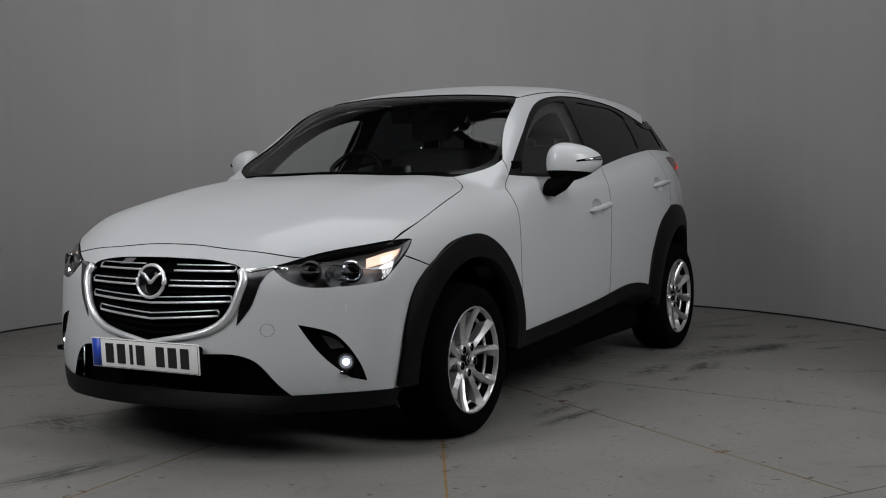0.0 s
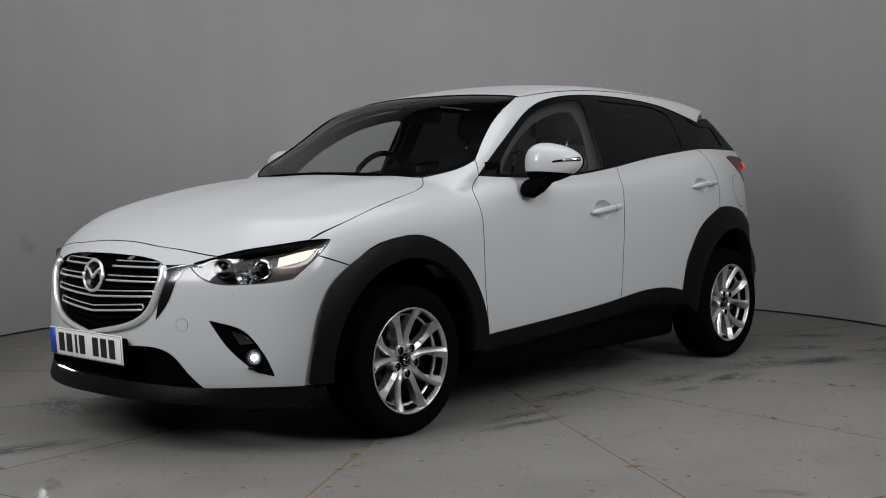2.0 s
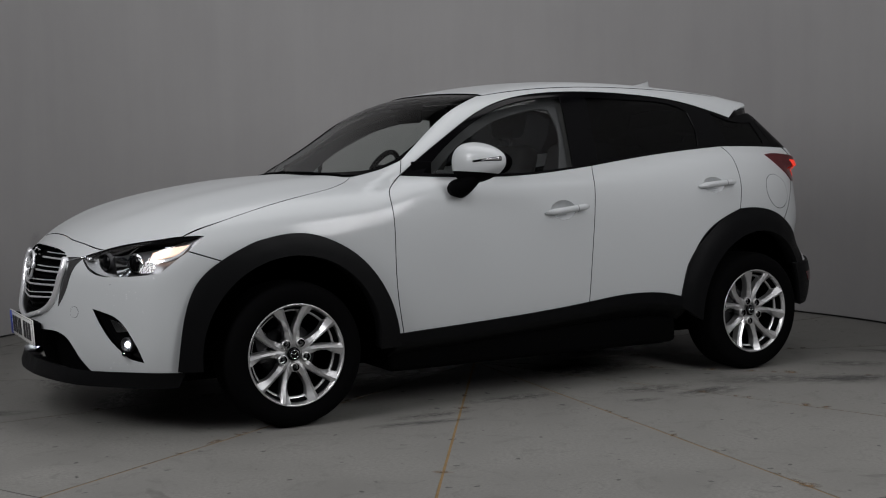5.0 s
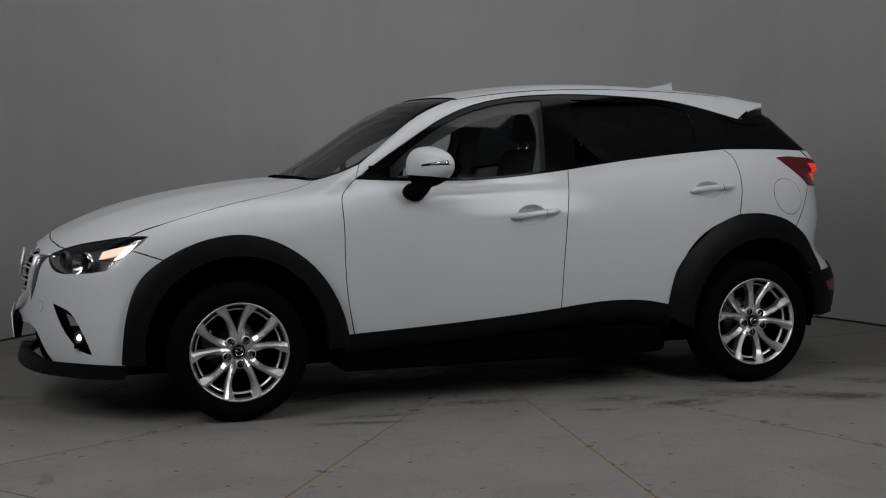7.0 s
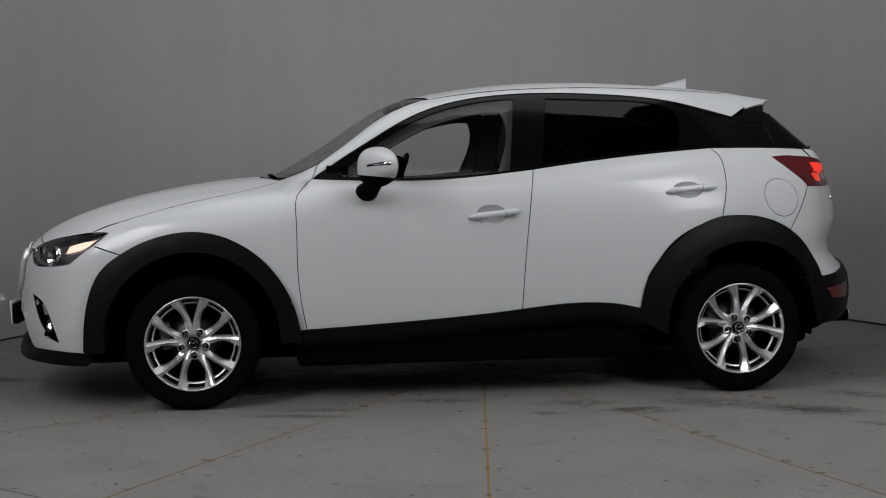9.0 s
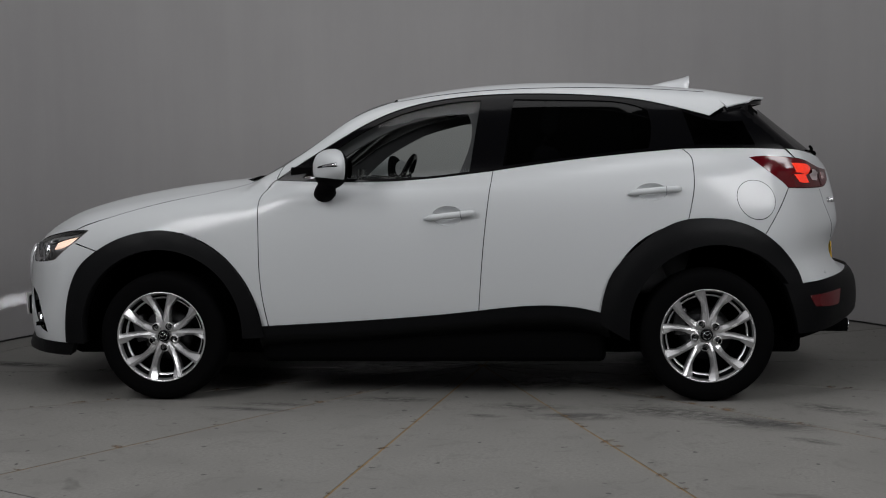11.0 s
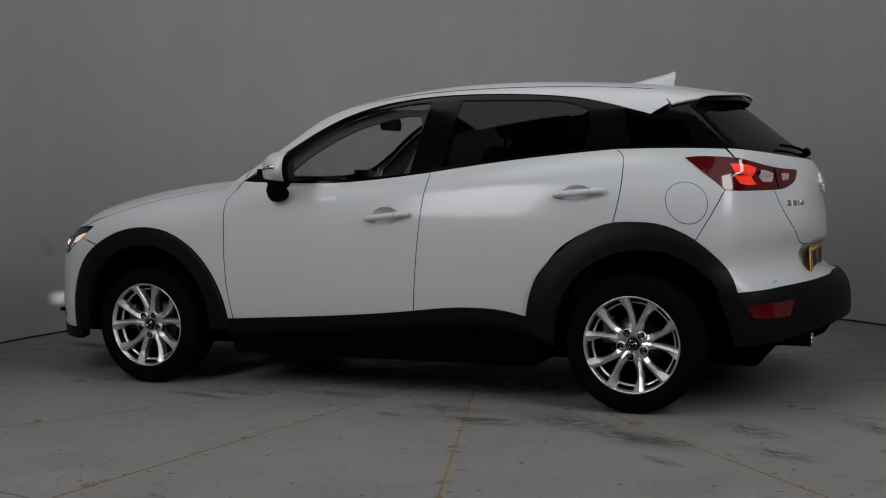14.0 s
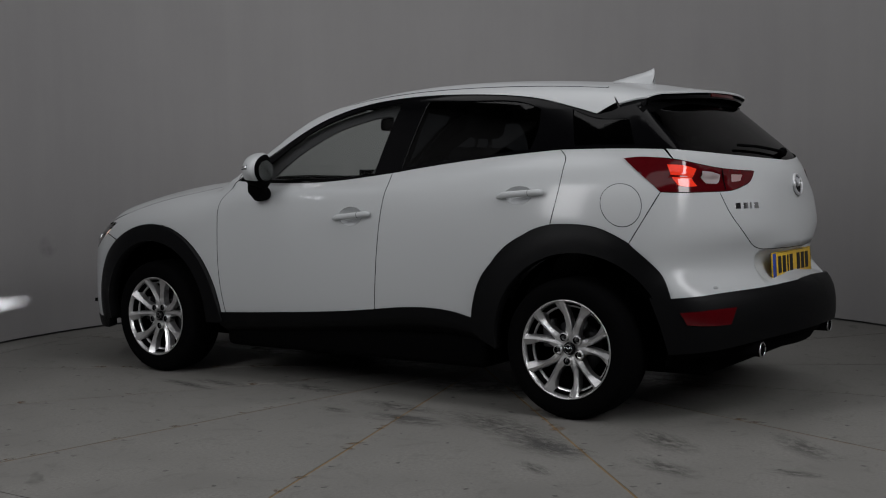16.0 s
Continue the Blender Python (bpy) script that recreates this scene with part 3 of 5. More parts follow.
BUMP_SPLIT = slant_of("front", [(1.042, 0.700), (0.975, 0.725), (0.911, 0.747)])
LAMP_SIDE = slant_of("front", [(0.911, 0.747), (0.940, 0.776), (0.962, 0.803)])
LAMP_BACK = [LAMP_SIDE[-1], HOOD_SIDE[0]]
F_ARCH[-1] = BUMP_SPLIT[0]
RAIL_TOP = slant_of("top", [(1.085, -0.545), (1.25, -0.548), (1.6, -0.545), (2.0, -0.535), (2.4, -0.52), (2.59, -0.515)])
GAP_END = slant_of("top", [(2.645, -0.600)])[0]
H_F, H_R = (1.362, 0.010), (2.292, 0.087)


def oval(c, rx, ry, tilt=0.0):
    return ring(c, rx, ry, 32, tilt)


# doors with their handle bowls
for name, segs, c in (("front_door", [BELT_F, DOOR_FRONT, FD_LOW, DOOR_SPLIT[::-1]], H_F), ("rear_door", [BELT_R, DOOR_SPLIT, RD_LOW, RD_ARCH, DOOR_REAR], H_R)):
    bowl = oval((c[0] - 0.005, c[1]), 0.070, 0.036)
    doors = panel(name, "slant", segs, PAINT, car, holes=[bowl])
    for d in doors:
        d["label"] = "pearl white door with black lower cladding"
    deep = lambda v, c=c: -0.030 * np.clip(1 - ((v[:, 0] - c[0] + 0.005) / 0.070) ** 2 - ((v[:, 1] - c[1]) / 0.036) ** 2, 0, 1) ** 0.6
    bowls = panel("handle_bowl", "slant", bowl, PAINT, doors[0], off=deep, step=0.012, rim=0, gap=0, fine=0.02)
    bowls[1].parent = doors[1]

    run = [(c[0] - 0.112 + 0.236 * i / 14, c[1] - 0.010 + 0.018 * i / 14) for i in range(15)]
    p, n = on_skin("slant", np.array(run))
    rise = np.array([0.004 + 0.019 * min(1, i / 3) - 0.006 * (i > 13) for i in range(15)])
    q = p + n * rise[:, None]
    for d, s in zip(doors, (1, -1)):
        part("door_handle", tube([(x, y * s, z) for x, y, z in q], lambda u: 0.0145 * min(1.0, 0.35 + u * 5, 0.55 + (1 - u) * 7), 14, squash=1.0), PAINT, d, "pearl white door handle")
        part("handle_seam", tube([(x, y * s, z) for x, y, z in (q[10], q[10] + (q[11] - q[10]) * 0.12)], 0.0149, 14), BLACK, d)

panel("front_fender", "slant", [DOOR_FRONT, [(0.513, -0.362), (0.480, -0.362)], F_ARCH, BUMP_SPLIT, LAMP_SIDE, LAMP_BACK, HOOD_SIDE,
                                [(0.395, 0.325), (0.44, 0.295), (0.50, 0.268), (0.575, 0.272)], [(0.575, 0.272), (0.545, 0.192)]], PAINT, car)
panel("quarter_panel", "slant", [DOOR_REAR[::-1], [(2.450, -0.013), (2.561, -0.004), (2.679, -0.007), (2.797, -0.036)], [(2.797, -0.036), (2.859, 0.055), (2.911, 0.160)],
                                 [(2.911, 0.160), (2.833, 0.208), (2.747, 0.272)], [(2.747, 0.272), (2.827, 0.283), (2.944, 0.287)], [(2.944, 0.287), (2.902, 0.325)],
                                 [(2.902, 0.325), (2.704, 0.317), (2.432, 0.306)]], PAINT, car)
flap = panel("fuel_flap", "slant", oval((2.757, 0.087), 0.086, 0.074), PAINT, car, off=0.0015, rim=0.004, gap=0, label="round pearl white fuel flap")
ringline = panel("fuel_flap_gap", "slant", oval((2.757, 0.087), 0.0885, 0.0765), BLACK, car, off=0.0006, rim=0, gap=0, step=0.02)
panel("roof_rail", "slant", [PILLAR, RAIL_TOP, [RAIL_TOP[-1], GAP_END], [GAP_END, (2.569, 0.471)], WIN_TOP[::-1], [(0.545, 0.192), (0.575, 0.272)]], PAINT, car)
panel("roof", "top", [[(1.012, 0.0), (1.045, -0.22), (1.10, -0.543)], [(1.10, -0.543), (1.6, -0.541), (2.0, -0.531), (2.4, -0.516), (2.56, -0.512)], [(2.56, -0.512), (2.50, -0.3), (2.48, 0.0)], [(2.48, 0.0), (1.012, 0.0)]],
      PAINT, car, sides="half", step=0.05, gap=0.0006)
HOOD_EDGE = [(0.0, 0.795), (0.15, 0.791), (0.254, 0.782), (0.413, 0.769), (0.520, 0.753), (0.554, 0.749)]


def top_of(way, pts):
    return [tuple(q) for q in flat("top", cast(*rays(way, pts))[0])]


lead = top_of("front", HOOD_EDGE)
lead[0] = (lead[0][0], 0.0)
panel("hood", "top", [lead, top_of("front", [HOOD_EDGE[-1], (0.664, 0.774), (0.80, 0.793)]) + top_of("slant", HOOD_SIDE[:1])]
      + [[tuple(q) for q in flat("top", cast(*rays("slant", HOOD_SIDE))[0])]]
      + [[tuple(flat("top", cast(*rays("slant", HOOD_SIDE[-1:]))[0])[0]), (0.345, -0.48), (0.29, -0.2), (0.275, 0.0)], [(0.275, 0.0), lead[0]]],
      PAINT, car, sides="half", step=0.04)

panel("roof_gap", "top", [[(2.45, 0.0), (2.47, -0.3), (2.53, -0.5)], [(2.53, -0.49), (2.57, -0.50)], [(2.57, -0.50), (2.53, -0.3), (2.51, 0.0)], [(2.51, 0.0), (2.45, 0.0)]], BLACK, car, off=-0.008, rim=0, gap=0, sides="half")

# windows
FRONT_WIN = [[(0.665, 0.198), (0.720, 0.248), (0.837, 0.337), (1.006, 0.440), (1.120, 0.493), (1.263, 0.536), (1.404, 0.558), (1.505, 0.562)], [(1.505, 0.562), (1.457, 0.198)], [(1.457, 0.198), (1.216, 0.177), (0.953, 0.179), (0.665, 0.198)]]
REAR_WIN = [[(1.66, 0.565), (1.974, 0.556), (2.232, 0.524), (2.285, 0.500)], [(2.285, 0.500), (2.298, 0.40), (2.282, 0.308)], [(2.282, 0.308), (1.919, 0.262), (1.611, 0.222)], [(1.611, 0.222), (1.66, 0.565)]]
QUARTER_WIN = [[(2.445, 0.498), (2.569, 0.455), (2.72, 0.455)], [(2.72, 0.455), (2.77, 0.337)], [(2.77, 0.337), (2.494, 0.325)], [(2.494, 0.325), (2.445, 0.498)]]
panel("window_surround", "slant", [WIN_TOP, [(2.569, 0.471), (2.74, 0.520)], [(2.74, 0.520), (2.83, 0.43), (2.902, 0.325)], [(2.902, 0.325), (2.704, 0.317), (2.432, 0.306)], BELT_R, BELT_F],
      GLOSSBLACK, car, off=-0.004, holes=[FRONT_WIN, REAR_WIN, QUARTER_WIN], label="gloss black window surround")
for name, seg, mat in (("front_side_window", FRONT_WIN, GLASS), ("rear_side_window", REAR_WIN, PRIVACY), ("quarter_window", QUARTER_WIN, PRIVACY)):
    for o in panel(name, "slant", seg, mat, car, off=-0.009, rim=0, gap=-0.004, step=0.06):
        o.visible_shadow = False
SCREEN_SIDE = [(0.545, -0.700), (0.778, -0.652), (1.0, -0.578), (1.085, -0.540)]
SCREEN_TOP = [(1.085, -0.540), (1.036, -0.209), (1.004, 0.0)]
SCREEN_LOW = [(0.325, 0.0), (0.34, -0.2), (0.416, -0.548), (0.467, -0.655), (0.545, -0.700)]
INNER = [[(0.350, 0.0), (0.365, -0.2), (0.440, -0.540), (0.49, -0.628), (0.57, -0.672)], [(0.57, -0.672), (0.778, -0.628), (0.97, -0.563), (1.02, -0.52)], [(1.02, -0.52), (0.972, -0.209), (0.94, 0.0)], [(0.94, 0.0), (0.350, 0.0)]]
o = panel("windscreen", "top", INNER, GLASS, car, off=-0.004, rim=0, gap=-0.004, sides="half", step=0.06, label="raked windscreen glass")
o.visible_shadow = False
panel("windscreen_border", "top", [SCREEN_LOW, SCREEN_SIDE, SCREEN_TOP, [(1.004, 0.0), (0.94, 0.0)], INNER[2][::-1], INNER[1][::-1], INNER[0][::-1], [(0.350, 0.0), (0.325, 0.0)]], GLOSSBLACK, car, off=-0.004, sides="half", gap=0.0, rim=0.006)
panel("cowl", "top", [[(0.27, 0.0), (0.285, -0.2), (0.335, -0.45), (0.36, -0.56)], [(0.36, -0.56), (0.40, -0.615), (0.46, -0.668)], [(0.46, -0.668), (0.416, -0.548), (0.34, -0.2), (0.325, 0.0)], [(0.325, 0.0), (0.27, 0.0)]], CLADDING, car, off=-0.012, sides="half", gap=0, label="black plastic scuttle")

# rear end
TG_TOP = [(0.0, 1.092), (0.20, 1.099), (0.413, 1.109), (0.725, 1.129), (0.930, 1.144)]
TG_EDGE = [(0.668, 0.962), (0.632, 0.889), (0.553, 0.792), (0.461, 0.726), (0.401, 0.713), (0.33, 0.711)]
LAMP = [[(1.133, 1.105), (1.058, 1.111), (0.906, 1.098)], [(0.906, 1.098), (0.672, 1.061), (0.415, 1.044)], [(0.415, 1.044), (0.450, 1.01), (0.530, 0.980)],
        [(0.530, 0.980), (0.570, 0.970), (0.668, 0.962), (0.80, 0.961), (0.921, 0.963), (0.966, 0.965)], [(0.966, 0.965), (1.036, 1.024), (1.133, 1.105)]]
panel("tailgate", "rear", [TG_TOP, [(0.930, 1.144), (0.903, 1.100)], [(0.903, 1.100), (0.672, 1.061), (0.415, 1.044)], [(0.415, 1.044), (0.450, 1.01), (0.530, 0.980)],
                           [(0.530, 0.980), (0.570, 0.970), (0.668, 0.962)], TG_EDGE, [(0.33, 0.711), (0.17, 0.708), (0.0, 0.708)], [(0.0, 0.708), (0.0, 1.092)]], PAINT, car, sides="half", label="pearl white tailgate")
panel("rear_bumper", "rear", [[(1.112, 0.753), (1.018, 0.653), (0.934, 0.528)], [(0.934, 0.528), (0.752, 0.539), (0.484, 0.552), (0.254, 0.564), (0.0, 0.570)], [(0.0, 0.570), (0.0, 0.708)],
                                  [(0.0, 0.708), (0.17, 0.708), (0.33, 0.711)], TG_EDGE[::-1], [(0.668, 0.962), (0.80, 0.961), (0.921, 0.963), (0.966, 0.965)], [(0.966, 0.965), (1.04, 0.86), (1.112, 0.753)]], PAINT, car, sides="half", label="pearl white rear bumper")
panel("rear_lower_bumper", "rear", [[(1.02, 0.53), (0.934, 0.528), (0.752, 0.539), (0.484, 0.552), (0.254, 0.564), (0.0, 0.570)], [(0.0, 0.570), (0.0, 0.375)], [(0.0, 0.375), (0.25, 0.365), (0.5, 0.345), (0.70, 0.32), (0.94, 0.30)], [(0.94, 0.30), (0.97, 0.40), (1.02, 0.53)]],
      CLADDING, car, off=0.012, rim=0.03, gap=0, sides="half", label="black grained plastic lower bumper")
panel("rear_diffuser", "rear", [[(0.93, 0.30), (0.5, 0.36), (0.0, 0.39)], [(0.0, 0.39), (0.0, 0.25)], [(0.0, 0.25), (0.5, 0.25), (0.90, 0.24)], [(0.90, 0.22), (0.93, 0.29)]], BLACK, car, off=-0.05, rim=0.0, gap=0, sides="half")
REAR_TOP = [(0.0, 1.345), (0.3, 1.345), (0.83, 1.330), (0.985, 1.300)]
panel("rear_window", "rear", [TG_TOP[:-1] + [(0.80, 1.134)], [(0.80, 1.134), (0.90, 1.22), (0.985, 1.300)], REAR_TOP[::-1], [(0.0, 1.345), (0.0, 1.092)]], PRIVACY, car, off=-0.006, rim=0, gap=0, sides="half", step=0.05)
panel("rear_pillar", "rear", [[(0.80, 1.134), (0.912, 1.143), (1.0, 1.146)], [(1.0, 1.146), (1.06, 1.28)], [(1.06, 1.28), (0.985, 1.32)], [(0.985, 1.32), (0.90, 1.22), (0.80, 1.134)]], GLOSSBLACK, car, off=-0.003, gap=0.0)


def spoiler_top(v):
    """The roof's skin carried on behind, with a slight kick up."""
    x, y = v[:, 0], v[:, 1]
    b = np.minimum(x, 2.60)
    p, _ = cast(*rays("top", np.stack([b, y], 1)))
    d = np.clip(x - 2.60, 0, 1)
    n = slope(p)
    return np.stack([x, y, p[:, 2] - 0.19 * d + 0.12 * d * d], 1), n


panel("tailgate_frame", "rear", [[(0.0, 1.08), (0.413, 1.10), (0.725, 1.12), (1.0, 1.135)], [(1.0, 1.135), (1.16, 1.30)], [(1.16, 1.30), (0.9, 1.36), (0.0, 1.37)], [(0.0, 1.37), (0.0, 1.08)]], BLACK, car, off=-0.014, rim=0, gap=0, sides="half", holes=[[[(0.03, 1.11), (0.75, 1.15)], [(0.75, 1.15), (0.93, 1.29)], [(0.93, 1.29), (0.03, 1.33)], [(0.03, 1.33), (0.03, 1.11)]]])
panel("spoiler", "top", [[(2.485, 0.0), (2.505, -0.3), (2.565, -0.514), (2.655, -0.600)], [(2.655, -0.600), (2.765, -0.548)], [(2.765, -0.548), (2.845, -0.40), (2.890, -0.2), (2.900, 0.0)], [(2.900, 0.0), (2.485, 0.0)]],
      PAINT, car, place=spoiler_top, rim=0.010, sides="half", label="pearl white roof spoiler")
panel("spoiler_underside", "top", [[(2.50, 0.0), (2.60, -0.55)], [(2.60, -0.55), (2.757, -0.535)], [(2.757, -0.535), (2.835, -0.39), (2.880, -0.2), (2.890, 0.0)], [(2.890, 0.0), (2.50, 0.0)]], GLOSSBLACK, car, place=spoiler_top, off=-0.011, rim=0.024, gap=0, sides="half")


def spoiler_fin(s):
    """The black blade that carries the spoiler's end on the window pillar."""
    bm = bmesh.new()
    rows = []
    for x, y, drop, low in ((2.585, -0.590, 0.012, 0.10), (2.66, -0.588, 0.013, 0.115), (2.72, -0.565, 0.013, 0.110), (2.762, -0.545, 0.013, 0.085)):
        z = spoiler_top(np.array([(x, max(y, -0.595))]))[0][0][2]
        rows.append([bm.verts.new((x + dx, s * (y + dy), z - dz)) for dx, dy, dz in ((0, 0, drop), (-0.012, -0.03, low), (-0.03, 0.05, low), (-0.02, 0.06, drop))])
    for p, q in zip(rows, rows[1:]):
        for i in range(4):
            bm.faces.new((p[i], p[(i + 1) % 4], q[(i + 1) % 4], q[i]))
    bm.faces.new(rows[0])
    bm.faces.new(rows[-1][::-1])
    bmesh.ops.recalc_face_normals(bm, faces=bm.faces)
    part("spoiler_fin", bm, GLOSSBLACK, car, "gloss black spoiler end blade")


spoiler_fin(1)
spoiler_fin(-1)

# cladding, in flank coordinates
F_OUT = [(-0.483, 0.275), (-0.471, 0.410), (-0.446, 0.532), (-0.400, 0.628), (-0.306, 0.707), (-0.183, 0.765), (-0.063, 0.794), (0.045, 0.798), (0.178, 0.761), (0.299, 0.683), (0.396, 0.567), (0.456, 0.439), (0.490, 0.30)]
R_OUT = [(2.045, 0.36), (2.074, 0.514), (2.107, 0.591), (2.200, 0.693), (2.315, 0.780), (2.444, 0.829), (2.561, 0.831), (2.679, 0.812), (2.801, 0.751), (2.897, 0.658), (2.955, 0.563), (2.975, 0.50)]


def arc(c, r, a0, a1, n=14):
    return [(c[0] + r * math.cos(radians(a0 + (a1 - a0) * i / n)), c[1] + r * math.sin(radians(a0 + (a1 - a0) * i / n))) for i in range(n + 1)]


for name, outer, c, ends in (("front_arch_cladding", F_OUT, (0.0, 0.325), (-4, 188)), ("rear_arch_cladding", R_OUT, (2.57, 0.325), (2, 186))):
    inner = arc(c, 0.388, *ends)
    swell = lambda v, c=c: 0.010 + 0.020 * np.clip((2.93 - v[:, 0]) / 0.2, 0, 1) * np.clip((0.52 - np.hypot(v[:, 0] - c[0], v[:, 1] - c[1])) / 0.06, 0, 1)
    panel(name, "flank", [outer, [outer[-1], inner[0]], inner, [inner[-1], outer[0]]], CLADDING, car, off=swell, step=0.03, rim=0.06, gap=0, label="black grained plastic wheel arch cladding")
SILL_X, SILL_Z = (0.47, 0.983, 1.496, 1.654, 1.848, 1.960, 2.07), (0.348, 0.376, 0.419, 0.436, 0.441, 0.430, 0.405)
panel("sill_cladding", "flank", [list(zip(SILL_X, SILL_Z)), [(2.070, 0.405), (2.10, 0.27)], [(2.10, 0.27), (1.2, 0.23), (0.46, 0.21)], [(0.46, 0.21), (0.47, 0.348)]],
      CLADDING, car, off=lambda v: 0.012 - 1.1 * np.clip(np.interp(v[:, 0], SILL_X, SILL_Z) - 0.062 - v[:, 1], 0, 1), step=0.018, rim=0.05, gap=0, label="black grained plastic sill")

# front end
LAMP_LOW = [(0.554, 0.749), (0.450, 0.720), (0.506, 0.673), (0.548, 0.655), (0.657, 0.650), (0.757, 0.657), (0.822, 0.667)]
GRILLE = [(0.0, 0.748), (0.15, 0.745), (0.300, 0.731), (0.345, 0.712), (0.358, 0.685), (0.345, 0.630), (0.325, 0.575), (0.285, 0.522), (0.199, 0.480), (0.090, 0.457), (0.0, 0.440)]
INTAKE = [(0.0, 0.410), (0.239, 0.410), (0.340, 0.407), (0.390, 0.388), (0.455, 0.317), (0.495, 0.275), (0.51, 0.262)]
FOG = [[(0.535, 0.518), (0.60, 0.503), (0.648, 0.485), (0.700, 0.432)], [(0.700, 0.432), (0.735, 0.37), (0.756, 0.310)], [(0.756, 0.310), (0.700, 0.325)], [(0.700, 0.325), (0.611, 0.406), (0.535, 0.518)]]
panel("front_bumper", "front", [HOOD_EDGE, LAMP_LOW[:2], LAMP_LOW[1:], [(0.822, 0.667), (0.852, 0.695), (0.911, 0.747)], [(0.911, 0.747), (1.042, 0.700)], [(1.042, 0.700), (0.955, 0.582), (0.906, 0.442), (0.881, 0.258)],
                                [(0.881, 0.258), (0.737, 0.266), (0.51, 0.262)], INTAKE[::-1], [(0.0, 0.410), (0.0, 0.440)], GRILLE[4:][::-1], GRILLE[:5][::-1], [(0.0, 0.748), (0.0, 0.795)]],
      PAINT, car, sides="half", holes=[FOG], step=0.025, label="pearl white front bumper with stone chips")
panel("front_lip", "front", [[(0.0, 0.278), (0.25, 0.274), (0.42, 0.268), (0.51, 0.267), (0.737, 0.271), (0.889, 0.263)], [(0.889, 0.263), (0.86, 0.205)], [(0.86, 0.205), (0.5, 0.213), (0.0, 0.222)], [(0.0, 0.222), (0.0, 0.278)]],
      CLADDING, car, off=lambda v: 0.006 + 0.03 * np.clip((0.27 - v[:, 1]) / 0.04, 0, 1) * np.clip((0.75 - v[:, 0]) / 0.3, 0, 1), rim=0.05, gap=0, sides="half", label="black plastic front lip")
panel("intake", "front", [[(0.0, 0.42), (0.36, 0.42)], [(0.36, 0.42), (0.56, 0.20)], [(0.56, 0.20), (0.0, 0.20)], [(0.0, 0.20), (0.0, 0.42)]], BLACK, car, off=-0.07, rim=0, gap=0, sides="half")
grille = panel("grille", "front", [[(0.0, 0.765), (0.37, 0.74)], [(0.37, 0.74), (0.37, 0.60), (0.32, 0.51), (0.20, 0.465), (0.0, 0.43)], [(0.0, 0.43), (0.0, 0.765)]], BLACK, car, off=-0.045, rim=0, gap=0, sides="half", label="black radiator grille with chrome bars")


def skin_path(way, pts, off):
    p, n = on_skin(way, np.array(pts))
    return [Vector(q) for q in p + n * off]


def both_path(pts):
    h = sample([pts], 0.012)
    h = np.concatenate([h, [pts[-1]]])
    return np.concatenate([h[::-1] * (-1, 1), h[1:]]) if abs(pts[0][0]) < 1e-9 else h


low = both_path([(0.0, 0.442), (0.090, 0.459), (0.199, 0.482), (0.285, 0.524), (0.325, 0.577), (0.345, 0.632), (0.356, 0.685), (0.346, 0.708)])
part("grille_surround", tube(skin_path("front", low, 0.002), lambda u: 0.011 + 0.006 * abs(2 * u - 1), 8), BRIGHT, grille, "polished chrome grille surround")
for z, w, dip in ((0.712, 0.315, 0.0), (0.655, 0.325, 0.0), (0.600, 0.31, 0.012), (0.548, 0.265, 0.018)):
    for k, (dz, r) in enumerate(((0.0, 0.0045), (0.021, 0.0026))):
        if z > 0.64:
            for s in (1, -1):
                line = [(s * (0.075 + (w - 0.075) * i / 14), z + dz) for i in range(15)]
                part("grille_bar", tube(skin_path("front", line, -0.012), r, 6), BRIGHT, grille, "thin chrome grille bar")
        else:
            line = [(-w + 2 * w * i / 28, z + dz - dip * (1 - abs(2 * i / 28 - 1))) for i in range(29)]
            part("grille_bar", tube(skin_path("front", line, -0.012), r, 6), BRIGHT, grille, "thin chrome grille bar")
    for s in (1, -1):
        part("grille_bar", tube(skin_path("front", [(s * w, z + 0.021), (s * (w + 0.006), z + 0.011), (s * w, z)], -0.012), 0.003, 6), BRIGHT, grille, "thin chrome grille bar")
for i in range(9):
    z = 0.49 + 0.028 * i
    w = 0.10 + 0.25 * min(1, (z - 0.455) / 0.14)
    line = [(-w + 2 * w * j / 20, z - 0.015 * (1 - abs(2 * j / 20 - 1)) * (z < 0.62)) for j in range(21)]
    part("grille_slat", tube(skin_path("front", line, -0.03), 0.006, 6), BLACK, grille)


def badge(at, parent, r, flip):
    """An oval chrome ring with a winged stroke inside."""
    e = empty("badge", parent, at)
    part("badge_back", lathe([(0.0, 0.001), (r * 0.9, 0.001), (r * 0.9, -0.006), (0.0, -0.006)], 32, "x"), GLOSSBLACK, e)
    part("badge_ring", tube([(-0.004 * flip, r * math.cos(a), r * 0.93 * math.sin(a)) for a in [2 * math.pi * i / 40 for i in range(40)]], 0.0065, 8, closed=True), BRIGHT, e, "chrome oval badge ring")
    for s in (1, -1):
        part("badge_wing", tube([(-0.005 * flip, s * r * f, r * g) for f, g in ((0.0, -0.12), (0.22, 0.10), (0.5, 0.36), (0.93, 0.52))], lambda u: 0.008 * (1 - 0.3 * u), 6), BRIGHT, e, "chrome badge stroke")
    return e


badge(Matrix.Translation((-0.876, 0.0, 0.665)) @ pose(0, 0, 0, 0, 10, 0), car, 0.064, 1)
badge(Matrix.Translation((3.232, 0.0, 0.982)) @ pose(0, 0, 0, 0, -10, 0), car, 0.048, -1)


